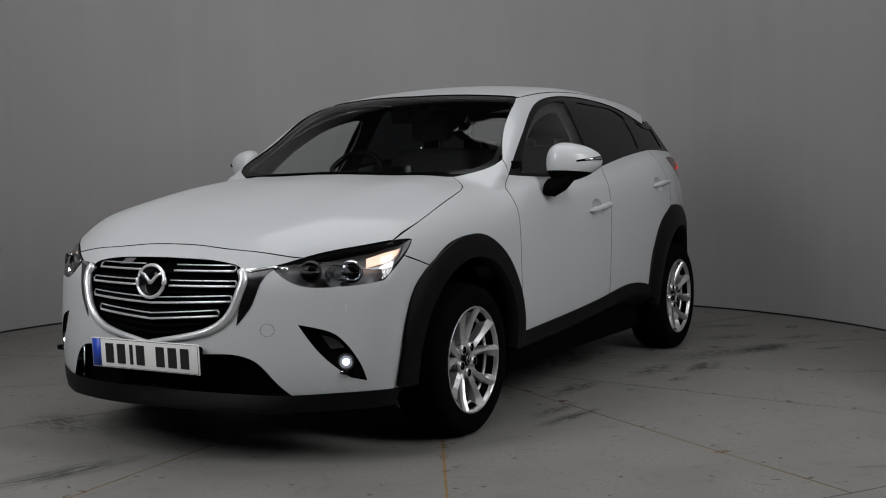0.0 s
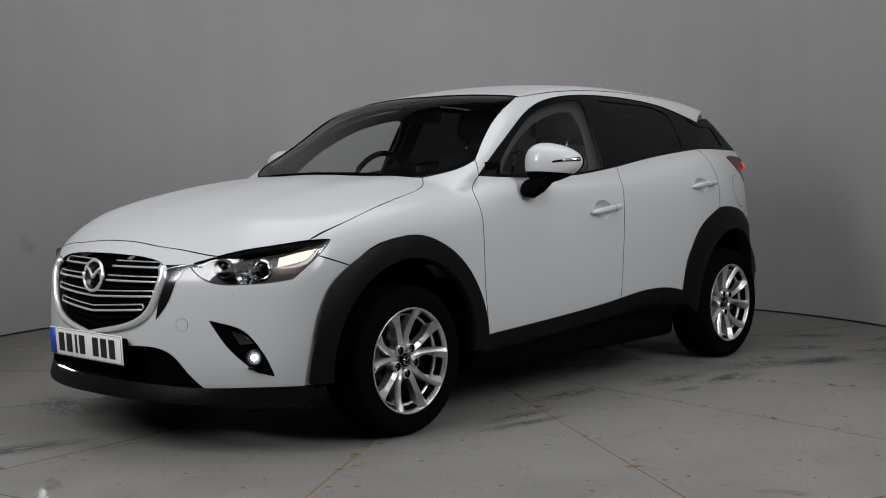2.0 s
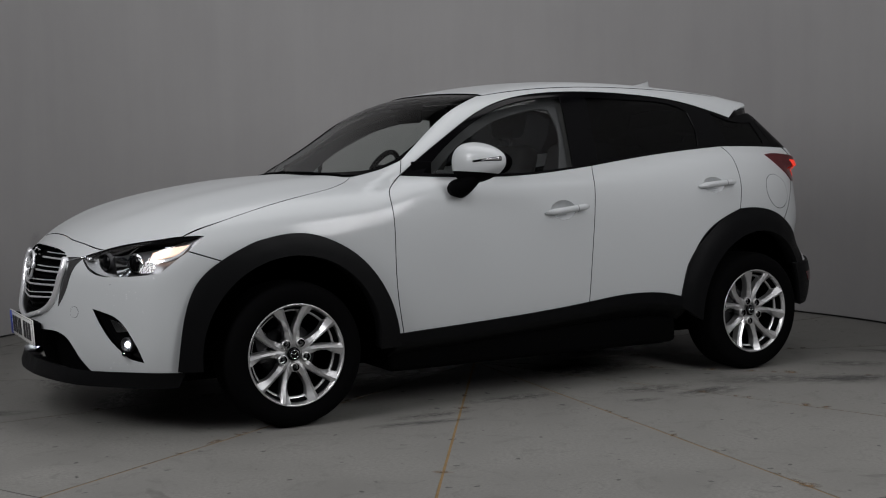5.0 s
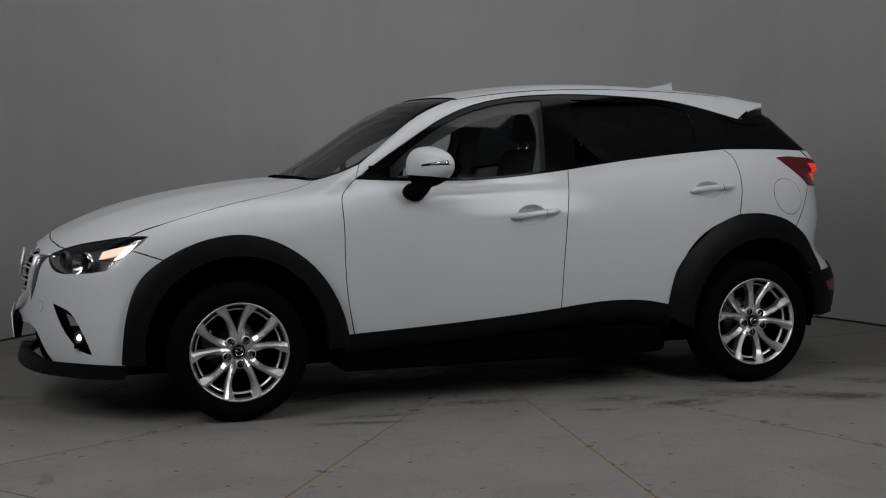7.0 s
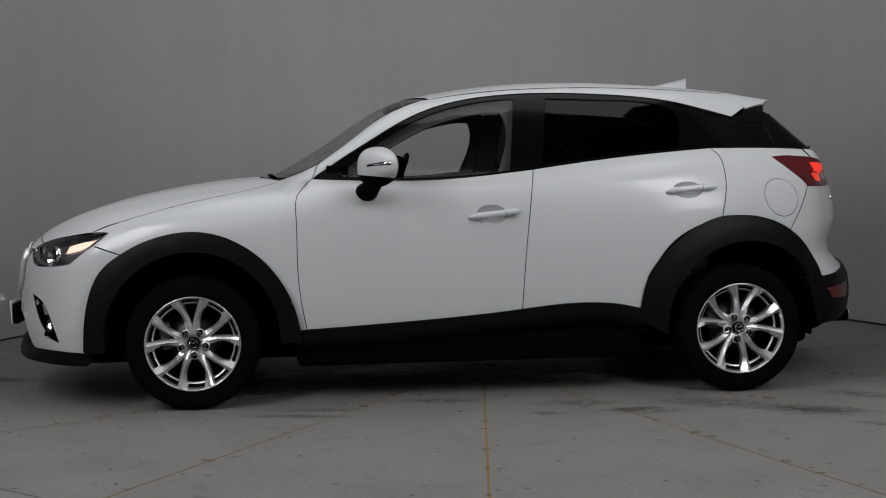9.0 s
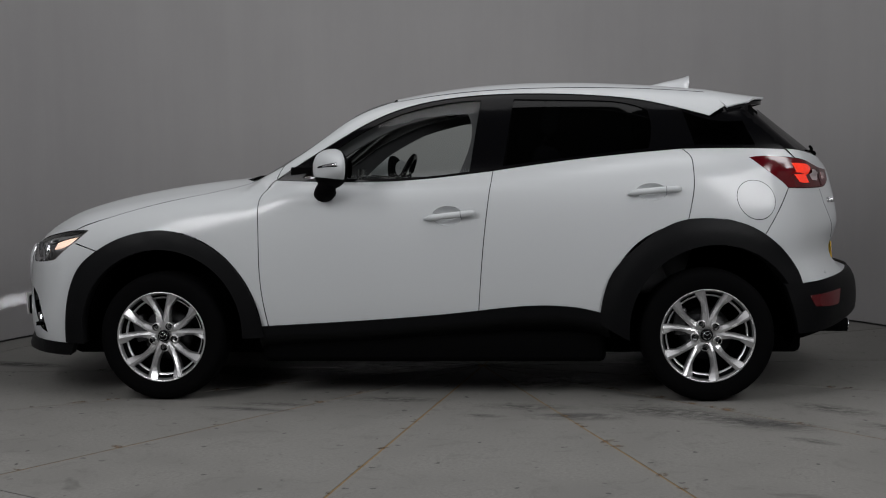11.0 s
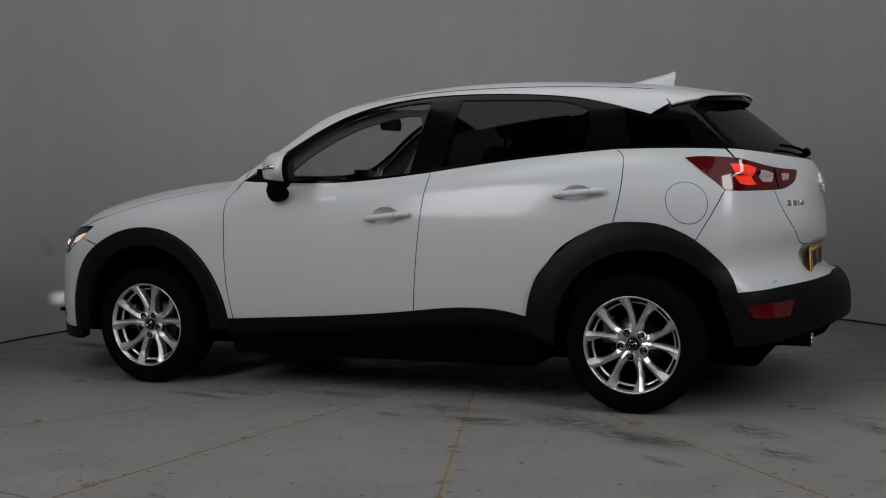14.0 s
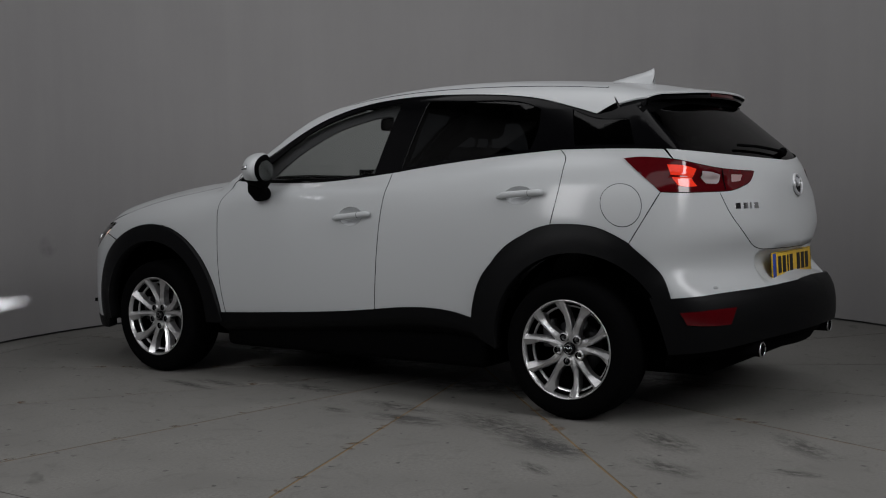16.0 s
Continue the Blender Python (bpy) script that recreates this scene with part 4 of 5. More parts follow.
def number_plate(name, at, colour, label):
    """A plate with a blue end band and plain dark bars for its characters; it faces -x before it is turned."""
    e = empty(name, car, at)
    tagged(e, label)
    body = material(name + "_sheet", colour, 0.35, vary=0.04, scale=40, coat=0.4)
    part("plate", box(bmesh.new(), 0, 0, 0, 0.006, 0.52, 0.111, bevel=0.0025), body, e)
    part("blue_band", box(bmesh.new(), -0.0036, 0.235, 0, 0.001, 0.042, 0.103), material("plate_blue", (0.02, 0.06, 0.42), 0.4), e, "blue end band")
    ink = material("plate_ink", (0.01, 0.01, 0.012), 0.5)
    for i, y in enumerate((0.170, 0.112, 0.062, 0.018, -0.078, -0.136, -0.194)):
        part("plate_bar", box(bmesh.new(), -0.0042, y, 0, 0.0022, 0.040 if i not in (2,) else 0.016, 0.074, bevel=0.001), ink, e, "dark bar", smooth=False)
    for y, z, sy, sz in ((0.0, 0.0515, 0.51, 0.0012), (0.0, -0.0515, 0.51, 0.0012), (-0.2555, 0.0, 0.0012, 0.103)):
        part("plate_border", box(bmesh.new(), -0.0034, y, z, 0.001, sy, sz), ink, e, smooth=False)
    return e


number_plate("front_number_plate", pose(-0.925, 0.0, 0.397, 0, -3, 0), (0.78, 0.78, 0.76), "white front number plate with blue band")
number_plate("rear_number_plate", pose(3.211, 0.0, 0.634, 0, 3, 180), (0.80, 0.50, 0.03), "yellow rear number plate with blue band")
part("plate_holder", box(bmesh.new(), -0.905, 0.0, 0.39, 0.03, 0.50, 0.10, bevel=0.008), BLACK, car)

# head lamps: a clear lens over a black bowl with a projector, a reflector and a lit indicator
LAMP_OUT = [[(0.450, 0.720), (0.554, 0.746), (0.664, 0.770), (0.863, 0.796), (0.962, 0.803)], [(0.962, 0.803), (0.940, 0.776), (0.911, 0.747), (0.852, 0.695), (0.822, 0.667)],
            [(0.822, 0.667), (0.757, 0.657), (0.657, 0.650), (0.548, 0.655), (0.506, 0.673), (0.450, 0.720)]]
LAMPBOWL = material("grey_lamp_bowl", (0.20, 0.20, 0.205), 0.32, 0.6, vary=0.3, scale=20)
WARM = material("lit_indicator", (0.8, 0.6, 0.5), 0.3, vary=0.3, scale=60, emit=(1.0, 0.66, 0.48), strength=0.75)
LED = material("lit_led", (0.9, 0.95, 1.0), 0.3, emit=(0.82, 0.9, 1.0), strength=6.0)
BEAM_EMITTER = material("lit_beam_emitter", (1.0, 1.0, 1.0), 0.5, emit=(0.9, 0.95, 1.0), strength=2600000.0)
BEAM_EMITTER.cycles.emission_sampling = "FRONT"
bowls = panel("headlight", "front", LAMP_OUT, LAMPBOWL, car, off=lambda v: -0.05 * np.clip((v[:, 0] - 0.45) / 0.15, 0, 1) * np.clip((0.96 - v[:, 0]) / 0.15, 0, 1) - 0.004, rim=0, gap=0, step=0.02, label="black headlight with projector and lit indicator")
lens = panel("lens", "front", LAMP_OUT, LENS, bowls[0], off=0.001, rim=0.003, gap=0.002, step=0.03)
lens[1].parent = bowls[1]
brow = panel("brow", "front", [[(0.450, 0.722), (0.554, 0.748), (0.664, 0.772), (0.863, 0.798), (0.962, 0.805)], [(0.962, 0.805), (0.90, 0.790), (0.80, 0.779), (0.664, 0.761), (0.56, 0.736), (0.450, 0.720)]], BLACK, bowls[0], off=-0.003, rim=0.01, gap=0, step=0.02)
brow[1].parent = bowls[1]
ind = panel("indicator", "front", [[(0.770, 0.752), (0.85, 0.772), (0.915, 0.782)], [(0.915, 0.782), (0.885, 0.748), (0.86, 0.735)], [(0.86, 0.735), (0.80, 0.722), (0.765, 0.716)], [(0.765, 0.716), (0.770, 0.752)]], WARM, bowls[0], off=-0.016, rim=0.01, gap=0.003, step=0.015, label="lit warm indicator")
ind[1].parent = bowls[1]
edge = panel("lamp_trim", "front", [[(0.755, 0.714), (0.86, 0.731), (0.925, 0.787)], [(0.925, 0.787), (0.872, 0.722), (0.79, 0.708)], [(0.79, 0.708), (0.755, 0.714)]], CHROME, bowls[0], off=-0.012, rim=0.006, gap=0, step=0.02)
edge[1].parent = bowls[1]
for k, s in enumerate((1, -1)):
    for a, z, r in ((0.715, 0.705, 0.036), (0.580, 0.708, 0.034)):
        p, n = on_skin("front", np.array([(a, z)]))
        at = p[0] - n[0] * 0.012
        m = Matrix.Translation((at[0], at[1] * s, at[2])) @ Matrix.Rotation(s * 0.45, 4, "Z")
        part("projector_ring", lathe([(r, -0.012), (r + 0.006, -0.004), (r + 0.005, 0.006), (r - 0.002, 0.012), (r - 0.008, 0.008), (r - 0.010, 0.0)], 28, "x"), CHROME if a > 0.65 else DARKMETAL, bowls[k], "bright projector ring").matrix_local = m
        part("projector_lens", lathe([(0.0, -0.014)] + [(r * 0.82 * math.sin(u), -0.014 * math.cos(u)) for u in (0.4, 0.8, 1.2, 1.57)], 24, "x"), GLOSSBLACK, bowls[k]).matrix_local = m
    p, n = on_skin("front", np.array([(0.665, 0.70)]))
    at = p[0] - n[0] * 0.03
    part("reflector", lathe([(0.012, 0.02), (0.03, 0.0), (0.042, -0.02)], 24, "x"), CHROME, bowls[k]).matrix_local = Matrix.Translation((at[0], at[1] * s, at[2] - 0.004)) @ Matrix.Rotation(s * 0.5, 4, "Z")
    # chrome wing from the grille to the lamp
    line = [(s * a, z) for a, z in ((0.352, 0.700), (0.39, 0.708), (0.43, 0.715), (0.47, 0.721))]
    part("grille_wing", tube(skin_path("front", line, 0.001), lambda u: 0.008, 8, squash=0.5), CHROME, bowls[k], "chrome wing strip")
    part("led_strip", tube(skin_path("front", [(s * 0.475, 0.718), (s * 0.505, 0.712)], -0.004), 0.008, 8), CHROME, bowls[k])
SMOKED = material("smoked_chrome", (0.22, 0.22, 0.225), 0.16, 1.0, rough_vary=0.05, scale=30)
panel("grille_corner", "front", [[(0.352, 0.716), (0.40, 0.718), (0.472, 0.722)], [(0.472, 0.722), (0.435, 0.695), (0.410, 0.655)], [(0.410, 0.655), (0.382, 0.58), (0.335, 0.515)], [(0.335, 0.515), (0.350, 0.60), (0.366, 0.68), (0.352, 0.716)]], SMOKED, car, off=0.002, rim=0.006, gap=0, step=0.02, label="smoked chrome grille corner")

# stone chips on the bumper's flank
CHIP = material("bare_chip", (0.80, 0.80, 0.80), 0.6)
chips = random.Random(11)
for i in range(22):
    a, z = (chips.uniform(0.60, 0.80), chips.uniform(0.50, 0.645)) if i < 13 else (chips.uniform(0.60, 0.74), chips.uniform(0.27, 0.31))
    p, n = on_skin("front", np.array([(a, z)]))
    r = chips.uniform(0.0010, 0.0022)
    chip = lathe([(0.0, 0.0006), (r * 0.7, 0.0005), (r, -0.001)], 7, "z")
    part("stone_chip", chip, CHIP if i != 4 else BLACK, car, smooth=False).matrix_local = Matrix.Translation(p[0]) @ Vector(n[0]).to_track_quat("Z", "Y").to_matrix().to_4x4()

# fog lamp pockets
fog = panel("fog_lamp_panel", "front", FOG, GLOSSBLACK, car, off=-0.022, rim=0, gap=-0.006, step=0.02, label="gloss black fog lamp panel with lit lamp")
for k, s in enumerate((1, -1)):
    p, n = on_skin("front", np.array([(0.687, 0.380)]))
    at = p[0] - n[0] * 0.006
    m = Matrix.Translation((at[0], at[1] * s, at[2])) @ Matrix.Rotation(s * 0.6, 4, "Z")
    lamp = part("fog_lamp", lathe([(0.030, 0.02), (0.030, 0.0), (0.026, -0.003), (0.022, 0.004), (0.0, 0.010)], 28, "x"), DARKMETAL, fog[k], "round fog lamp")
    lamp.matrix_local = m
    bulb = part("fog_bulb", lathe([(0.0, -0.004), (0.008, -0.002), (0.0125, 0.004), (0.012, 0.012)], 24, "x"), LED, lamp, "lit white lamp")
    # the beam: added emitter and slit hood throw a flat band of light ahead
    ex, ey, ez = (p[0] - n[0] * 0.016)[0] - 0.004, (p[0] - n[0] * 0.016)[1] * s, p[0][2] - 0.030
    strip = bmesh.new()
    strip.faces.new([strip.verts.new((ex, ey + dy, ez + dz)) for dy, dz in ((-0.002, -0.0005), (-0.002, 0.0005), (0.002, 0.0005), (0.002, -0.0005))])
    strip.faces.ensure_lookup_table()
    strip.normal_update()
    if strip.faces[0].normal.x > 0:
        bmesh.ops.reverse_faces(strip, faces=strip.faces)
    part("beam_emitter", strip, BEAM_EMITTER, fog[k], "added emitter strip for the fog lamp's beam", smooth=False)
    hood = bmesh.new()
    for sz in (1, -1):
        box(hood, ex - 0.020, ey, ez - 0.0019 + sz * 0.0044, 0.001, 0.064, 0.0076)
        box(hood, ex - 0.009, ey, ez - 0.0019 + sz * 0.0084, 0.025, 0.064, 0.001)
    box(hood, ex - 0.009, ey + s * (0.0098 if s > 0 else 0.0), ez - 0.0019, 0.023, 0.001, 0.016)
    box(hood, ex - 0.009, ey - s * 0.0275, ez - 0.0019, 0.023, 0.001, 0.016)
    box(hood, ex + 0.003, ey, ez - 0.0019, 0.001, 0.064, 0.017)
    part("beam_hood", hood, BLACK, fog[k], "added black slit hood that shapes the fog lamp's beam", smooth=False)
upper = panel("indicator_unit", "front", [[(0.61, 0.478), (0.655, 0.462), (0.685, 0.432)], [(0.685, 0.432), (0.640, 0.428)], [(0.640, 0.428), (0.61, 0.478)]], CHROME, fog[0], off=-0.012, rim=0.008, gap=0, step=0.01, label="clear indicator unit")
upper[1].parent = fog[1]
hook = panel("tow_cover", "front", oval((0.437, 0.499), 0.024, 0.024), BLACK, car, off=0.0004, rim=0, gap=0, sides="one", step=0.01)
panel("tow_cover", "front", oval((0.437, 0.499), 0.0228, 0.0228), PAINT, car, off=0.0010, rim=0, gap=0, sides="one", step=0.01)

# tail lamps
tails = panel("tail_lamp", "rear", LAMP, REDLENS, car, off=0.004, rim=0.02, gap=0.001, step=0.03, label="dark red tail lamp, lit in part")
glow = panel("lit_section", "rear", [[(0.93, 1.075), (0.86, 1.070), (0.80, 1.056)], [(0.80, 1.056), (0.815, 1.02), (0.79, 0.985)], [(0.79, 0.985), (0.86, 0.985), (0.885, 0.99)], [(0.885, 0.99), (0.915, 1.03), (0.93, 1.075)]], REDGLOW, tails[0], off=0.006, rim=0.002, gap=0, step=0.015, label="glowing red section")
white = panel("reversing_lens", "rear", [[(0.765, 1.047), (0.70, 1.040), (0.66, 1.030)], [(0.66, 1.030), (0.665, 1.005), (0.68, 0.992)], [(0.68, 0.992), (0.74, 0.995)], [(0.74, 0.995), (0.765, 1.02), (0.765, 1.047)]], material("frosted_lens", (0.42, 0.36, 0.36), 0.15, coat=1.0), tails[0], off=0.006, rim=0.002, gap=0, step=0.015, label="clear reversing lens")
inner = panel("inner_lens", "rear", [[(0.585, 1.030), (0.515, 1.028)], [(0.515, 1.028), (0.535, 1.002)], [(0.535, 1.002), (0.59, 0.998)], [(0.59, 0.998), (0.585, 1.030)]], material("pink_lens", (0.38, 0.24, 0.24), 0.15, coat=1.0), tails[0], off=0.006, rim=0.002, gap=0, step=0.015)
lampgap = panel("lamp_split", "rear", [[(0.648, 1.052), (0.640, 0.968)], [(0.640, 0.968), (0.632, 0.968)], [(0.632, 0.968), (0.640, 1.052)], [(0.640, 1.052), (0.648, 1.052)]], BLACK, tails[0], off=0.006, rim=0, gap=0, step=0.02)
for pair in (glow, white, inner, lampgap):
    pair[1].parent = tails[1]
panel("rear_reflector", "rear", [[(0.898, 0.472), (0.78, 0.480), (0.648, 0.486)], [(0.648, 0.486), (0.679, 0.420)], [(0.679, 0.420), (0.79, 0.418), (0.870, 0.424)], [(0.870, 0.424), (0.898, 0.472)]], REDLENS, car, off=0.016, rim=0.006, gap=0, label="red rear reflector")
for a, w in ((0.575, 0.030), (0.530, 0.030), (0.500, 0.012), (0.462, 0.030)):
    panel("badge_bar", "rear", [[(a + w / 2, 0.914), (a - w / 2, 0.914)], [(a - w / 2, 0.914), (a - w / 2, 0.886)], [(a - w / 2, 0.886), (a + w / 2, 0.886)], [(a + w / 2, 0.886), (a + w / 2, 0.914)]], CHROME, car, off=0.004, rim=0.004, gap=0.002, sides="one", step=0.02, label="chrome badge bar")
for s in (1, -1):
    pipe = part("exhaust_pipe", lathe([(0.031, 0.0), (0.0315, 0.20), (0.027, 0.20), (0.027, 0.05), (0.0, 0.05)], 28, "x"), BLACK, car, "round exhaust pipe")
    pipe.matrix_local = pose(3.04, s * 0.46, 0.300)
    part("exhaust_ring", tube([(0.201, 0.0305 * math.cos(q), 0.0305 * math.sin(q)) for q in [2 * math.pi * k / 28 for k in range(28)]], 0.0035, 6, closed=True), CHROME, pipe, "chrome exhaust rim")
    p, n = on_skin("rear", np.array([(0.723, 0.566)]))
    part("parking_sensor", lathe([(0.0, 0.003), (0.010, 0.003), (0.012, 0.0)], 20, "x"), PAINT, car).matrix_local = Matrix.Translation((p[0][0], p[0][1] * s, p[0][2])) @ Matrix.Rotation(-s * 0.6, 4, "Z")

# shark-fin aerial, brake light, rear wiper
fin = bmesh.new()
rows = []
for x, rise, w in ((2.33, 0.005, 0.004), (2.38, 0.020, 0.016), (2.43, 0.036, 0.022), (2.49, 0.053, 0.020), (2.53, 0.068, 0.010), (2.545, 0.076, 0.004), (2.548, 0.066, 0.006), (2.540, 0.012, 0.028)):
    z = float(ROOF(x)) + rise
    base = float(ROOF(x)) - 0.006
    rows.append([fin.verts.new((x, -w - 0.006, base)), fin.verts.new((x, -w * 0.6, base + (z - base) * 0.55)), fin.verts.new((x, 0, max(z, base + 0.002))), fin.verts.new((x, w * 0.6, base + (z - base) * 0.55)), fin.verts.new((x, w + 0.006, base))])
for a, b in zip(rows, rows[1:]):
    for i in range(4):
        fin.faces.new((a[i], a[i + 1], b[i + 1], b[i]))
fin.faces.new(rows[-1])
bmesh.ops.recalc_face_normals(fin, faces=fin.faces)
part("aerial", fin, PAINT, car, "pearl white shark-fin aerial")
part("high_brake_light", box(bmesh.new(), 2.878, 0, spoiler_top(np.array([(2.878, 0.0)]))[0][0][2] - 0.021, 0.02, 0.26, 0.020, bevel=0.004), REDLENS, car, "red high brake light")
part("rear_wiper", tube(skin_path("rear", [(0.0, 1.118), (0.15, 1.132), (0.30, 1.142), (0.46, 1.147)], 0.012), 0.007, 6), BLACK, car, "black rear wiper")
part("wiper_hub", tube(skin_path("rear", [(0.02, 1.113), (-0.02, 1.119)], 0.012), 0.020, 8), BLACK, car)
for y0, y1 in ((-0.50, 0.10), (0.02, 0.56)):
    part("front_wiper", tube(skin_path("top", [(0.325 + 0.20 * abs(y) ** 2 + 0.004 * i, y) for i, y in enumerate((y0, (y0 + y1) / 2, y1))], 0.004), 0.007, 6), BLACK, car, "black windscreen wiper")


# wing mirrors
def mirror(s):
    e = empty("wing_mirror", car)
    tagged(e, "pearl white wing mirror with black base")

    def shell(u, grow=1.0):
        """A point of the housing from a unit vector: blunt ahead, swept back and tapered outwards."""
        x, y, z = u
        x = -abs(x) ** 0.75 if x < 0 else x * 0.55
        y = math.copysign(abs(y) ** 0.8, y)
        z = math.copysign(abs(z) ** 0.85, z)
        far = max(y, 0.0)
        return (0.862 + grow * x * 0.104 * (1 - 0.38 * far) + 0.040 * y, -(0.940 + grow * y * 0.112) * s, 1.082 + grow * z * (0.082 - 0.030 * y) + 0.004 * y)

    cap = bmesh.new()
    bmesh.ops.create_uvsphere(cap, u_segments=32, v_segments=20, radius=1.0)
    for v in cap.verts:
        v.co = shell(v.co)
    if s < 0:
        bmesh.ops.reverse_faces(cap, faces=cap.faces)
    low, back = ((0.85, 0, 1.036), (0.10, 0, 1)), ((0.893, -0.955 * s, 0), (1, 0.34 * s, 0))
    for co, no in (low, back):
        bmesh.ops.bisect_plane(cap, geom=cap.verts[:] + cap.edges[:] + cap.faces[:], plane_co=co, plane_no=no)
    for f in cap.faces:
        c = f.calc_center_median()
        if (c - Vector(low[0])).dot(Vector(low[1])) < 0 or (c - Vector(back[0])).dot(Vector(back[1])) > 0:
            f.material_index = 1
    part("mirror_cap", cap, [PAINT, BLACK], e, "pearl white mirror cap")
    part("mirror_glass", lathe([(0.0, 0.0), (0.050, 0.0)], 28, "x"), CHROME, e, "mirror glass").matrix_local = Matrix.Translation((0.924, -0.955 * s, 1.080)) @ Matrix.Rotation(s * 0.33, 4, "Z") @ Matrix.Diagonal((1, 1.7, 1, 1))
    part("mirror_stalk", tube([(0.790, -0.835 * s, 0.972), (0.790, -0.860 * s, 0.965), (0.802, -0.893 * s, 0.985), (0.830, -0.925 * s, 1.030)], lambda u: 0.052 - 0.008 * u, 14, squash=0.8), BLACK, e, "black mirror base")
    line = [Vector((-math.cos(a), math.sin(a), h)).normalized() for a, h in ((0.25, 0.02), (0.55, 0.07), (0.85, 0.11), (1.15, 0.14), (1.42, 0.16))]
    part("mirror_indicator_frame", tube([shell(u, 1.0) for u in line], lambda u: 0.004 + 0.006 * u, 8), BLACK, e, "dark frame of the indicator strip")
    part("mirror_indicator", tube([shell(u, 1.03) for u in line[1:]], lambda u: 0.003 + 0.0045 * u, 8), CHROME, e, "clear indicator strip")
    part("mirror_triangle", box(bmesh.new(), 0.66, -0.742 * s, 1.06, 0.10, 0.012, 0.06, bevel=0.004), BLACK, e)


mirror(1)
mirror(-1)


# wheels
def wheel():
    """Axis along y, face towards -y."""
    w = empty("wheel")
    tyre = lathe([(0.217, -0.098), (0.238, -0.106), (0.270, -0.1085), (0.292, -0.104), (0.304, -0.094), (0.310, -0.078), (0.313, -0.05), (0.314, 0.0), (0.313, 0.05), (0.310, 0.078), (0.297, 0.100), (0.27, 0.1085), (0.217, 0.098)], 72)
    part("tyre", tyre, RUBBER, w, "black rubber tyre")
    part("rim", lathe([(0.217, -0.100), (0.2215, -0.104), (0.2185, -0.1065), (0.2140, -0.1045), (0.2125, -0.095), (0.206, -0.086), (0.203, -0.074)], 72), ALLOY, w, "silver alloy rim")
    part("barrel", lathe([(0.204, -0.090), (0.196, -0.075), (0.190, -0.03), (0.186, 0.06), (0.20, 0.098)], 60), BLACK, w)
    part("barrel_step", lathe([(0.193, -0.062), (0.187, -0.060), (0.184, -0.052), (0.188, -0.046)], 60), ALLOY, w, "bright step inside the rim")
    part("brake_disc", lathe([(0.05, 0.0), (0.125, 0.0), (0.125, 0.012), (0.05, 0.012)], 48), DARKMETAL, w, "steel brake disc")
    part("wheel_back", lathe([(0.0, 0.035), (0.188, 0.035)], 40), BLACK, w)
    part("caliper", box(bmesh.new(), -0.12, -0.01, 0.06, 0.06, 0.07, 0.13, bevel=0.01), DARKMETAL, w)
    part("hub", lathe([(0.0, -0.060), (0.036, -0.060), (0.050, -0.064), (0.060, -0.064), (0.069, -0.052), (0.070, -0.02)], 40), ALLOY, w)
    for k in range(5):
        mid = 81 - 72 * k
        for s in (1, -1):
            bm = bmesh.new()
            rows = []
            # radius, angle from the pair's middle, inner and outer half width, height of the face
            for r, da, wi, wo, y in ((0.040, 9, 0.009, 0.018, -0.064), (0.064, 8.0, 0.010, 0.023, -0.068), (0.082, 8.8, 0.0115, 0.022, -0.071), (0.104, 10.6, 0.013, 0.0165, -0.074), (0.128, 12.4, 0.014, 0.014, -0.078),
                                     (0.152, 13.6, 0.0140, 0.0150, -0.083), (0.168, 14.0, 0.0135, 0.021, -0.088), (0.186, 14.8, 0.0135, 0.030, -0.094), (0.213, 15.8, 0.016, 0.041, -0.104)):
                a = radians(mid + s * da)
                u = Vector((math.cos(a), 0, math.sin(a)))
                t = Vector((-math.sin(a), 0, math.cos(a))) * s
                q = min(1.0, max(0.0, (r - 0.05) / 0.06))
                rows.append([bm.verts.new(u * r + t * o + Vector((0, y + dy, 0))) for o, dy in ((-wi * 1.05, 0.045), (-wi, 0.011 * q), (-wi * 0.55, 0.002 * q), (wo * 0.12, -0.005 * q - 0.001), (wo * 0.95, 0.011 * q), (wo, 0.017), (wo * 1.05, 0.045))])
            for p0, p1 in zip(rows, rows[1:]):
                for i in range(6):
                    bm.faces.new((p0[i], p0[i + 1], p1[i + 1], p1[i]))
            bmesh.ops.recalc_face_normals(bm, faces=bm.faces)
            sp = part("spoke", bm, ALLOY, w)
            sp.data.set_sharp_from_angle(angle=radians(11))
        a = radians(mid - 36)
        m = Matrix.Translation((0.056 * math.cos(a), 0, 0.056 * math.sin(a)))
        part("nut_well", lathe([(0.0, -0.060), (0.0155, -0.060), (0.0165, -0.0785), (0.0195, -0.0785), (0.022, -0.062)], 20), [BLACK], w).matrix_local = m
        part("nut_rim", lathe([(0.0168, -0.0792), (0.0195, -0.0792), (0.0222, -0.064)], 20), ALLOY, w).matrix_local = m
        part("wheel_nut", lathe([(0.0, -0.0765), (0.006, -0.0755), (0.0085, -0.071), (0.0095, -0.055)], 6), DARKMETAL, w, "wheel nut").matrix_local = m
    cap = part("hub_cap", lathe([(0.0, -0.079), (0.023, -0.078), (0.0275, -0.075), (0.0295, -0.066)], 32), GLOSSBLACK, w, "black hub cap with a silver mark")
    part("cap_ring", tube([(0.0185 * math.cos(q), -0.0795, 0.0185 * math.sin(q)) for q in [2 * math.pi * i / 24 for i in range(24)]], 0.0012, 6, closed=True), CHROME, cap)
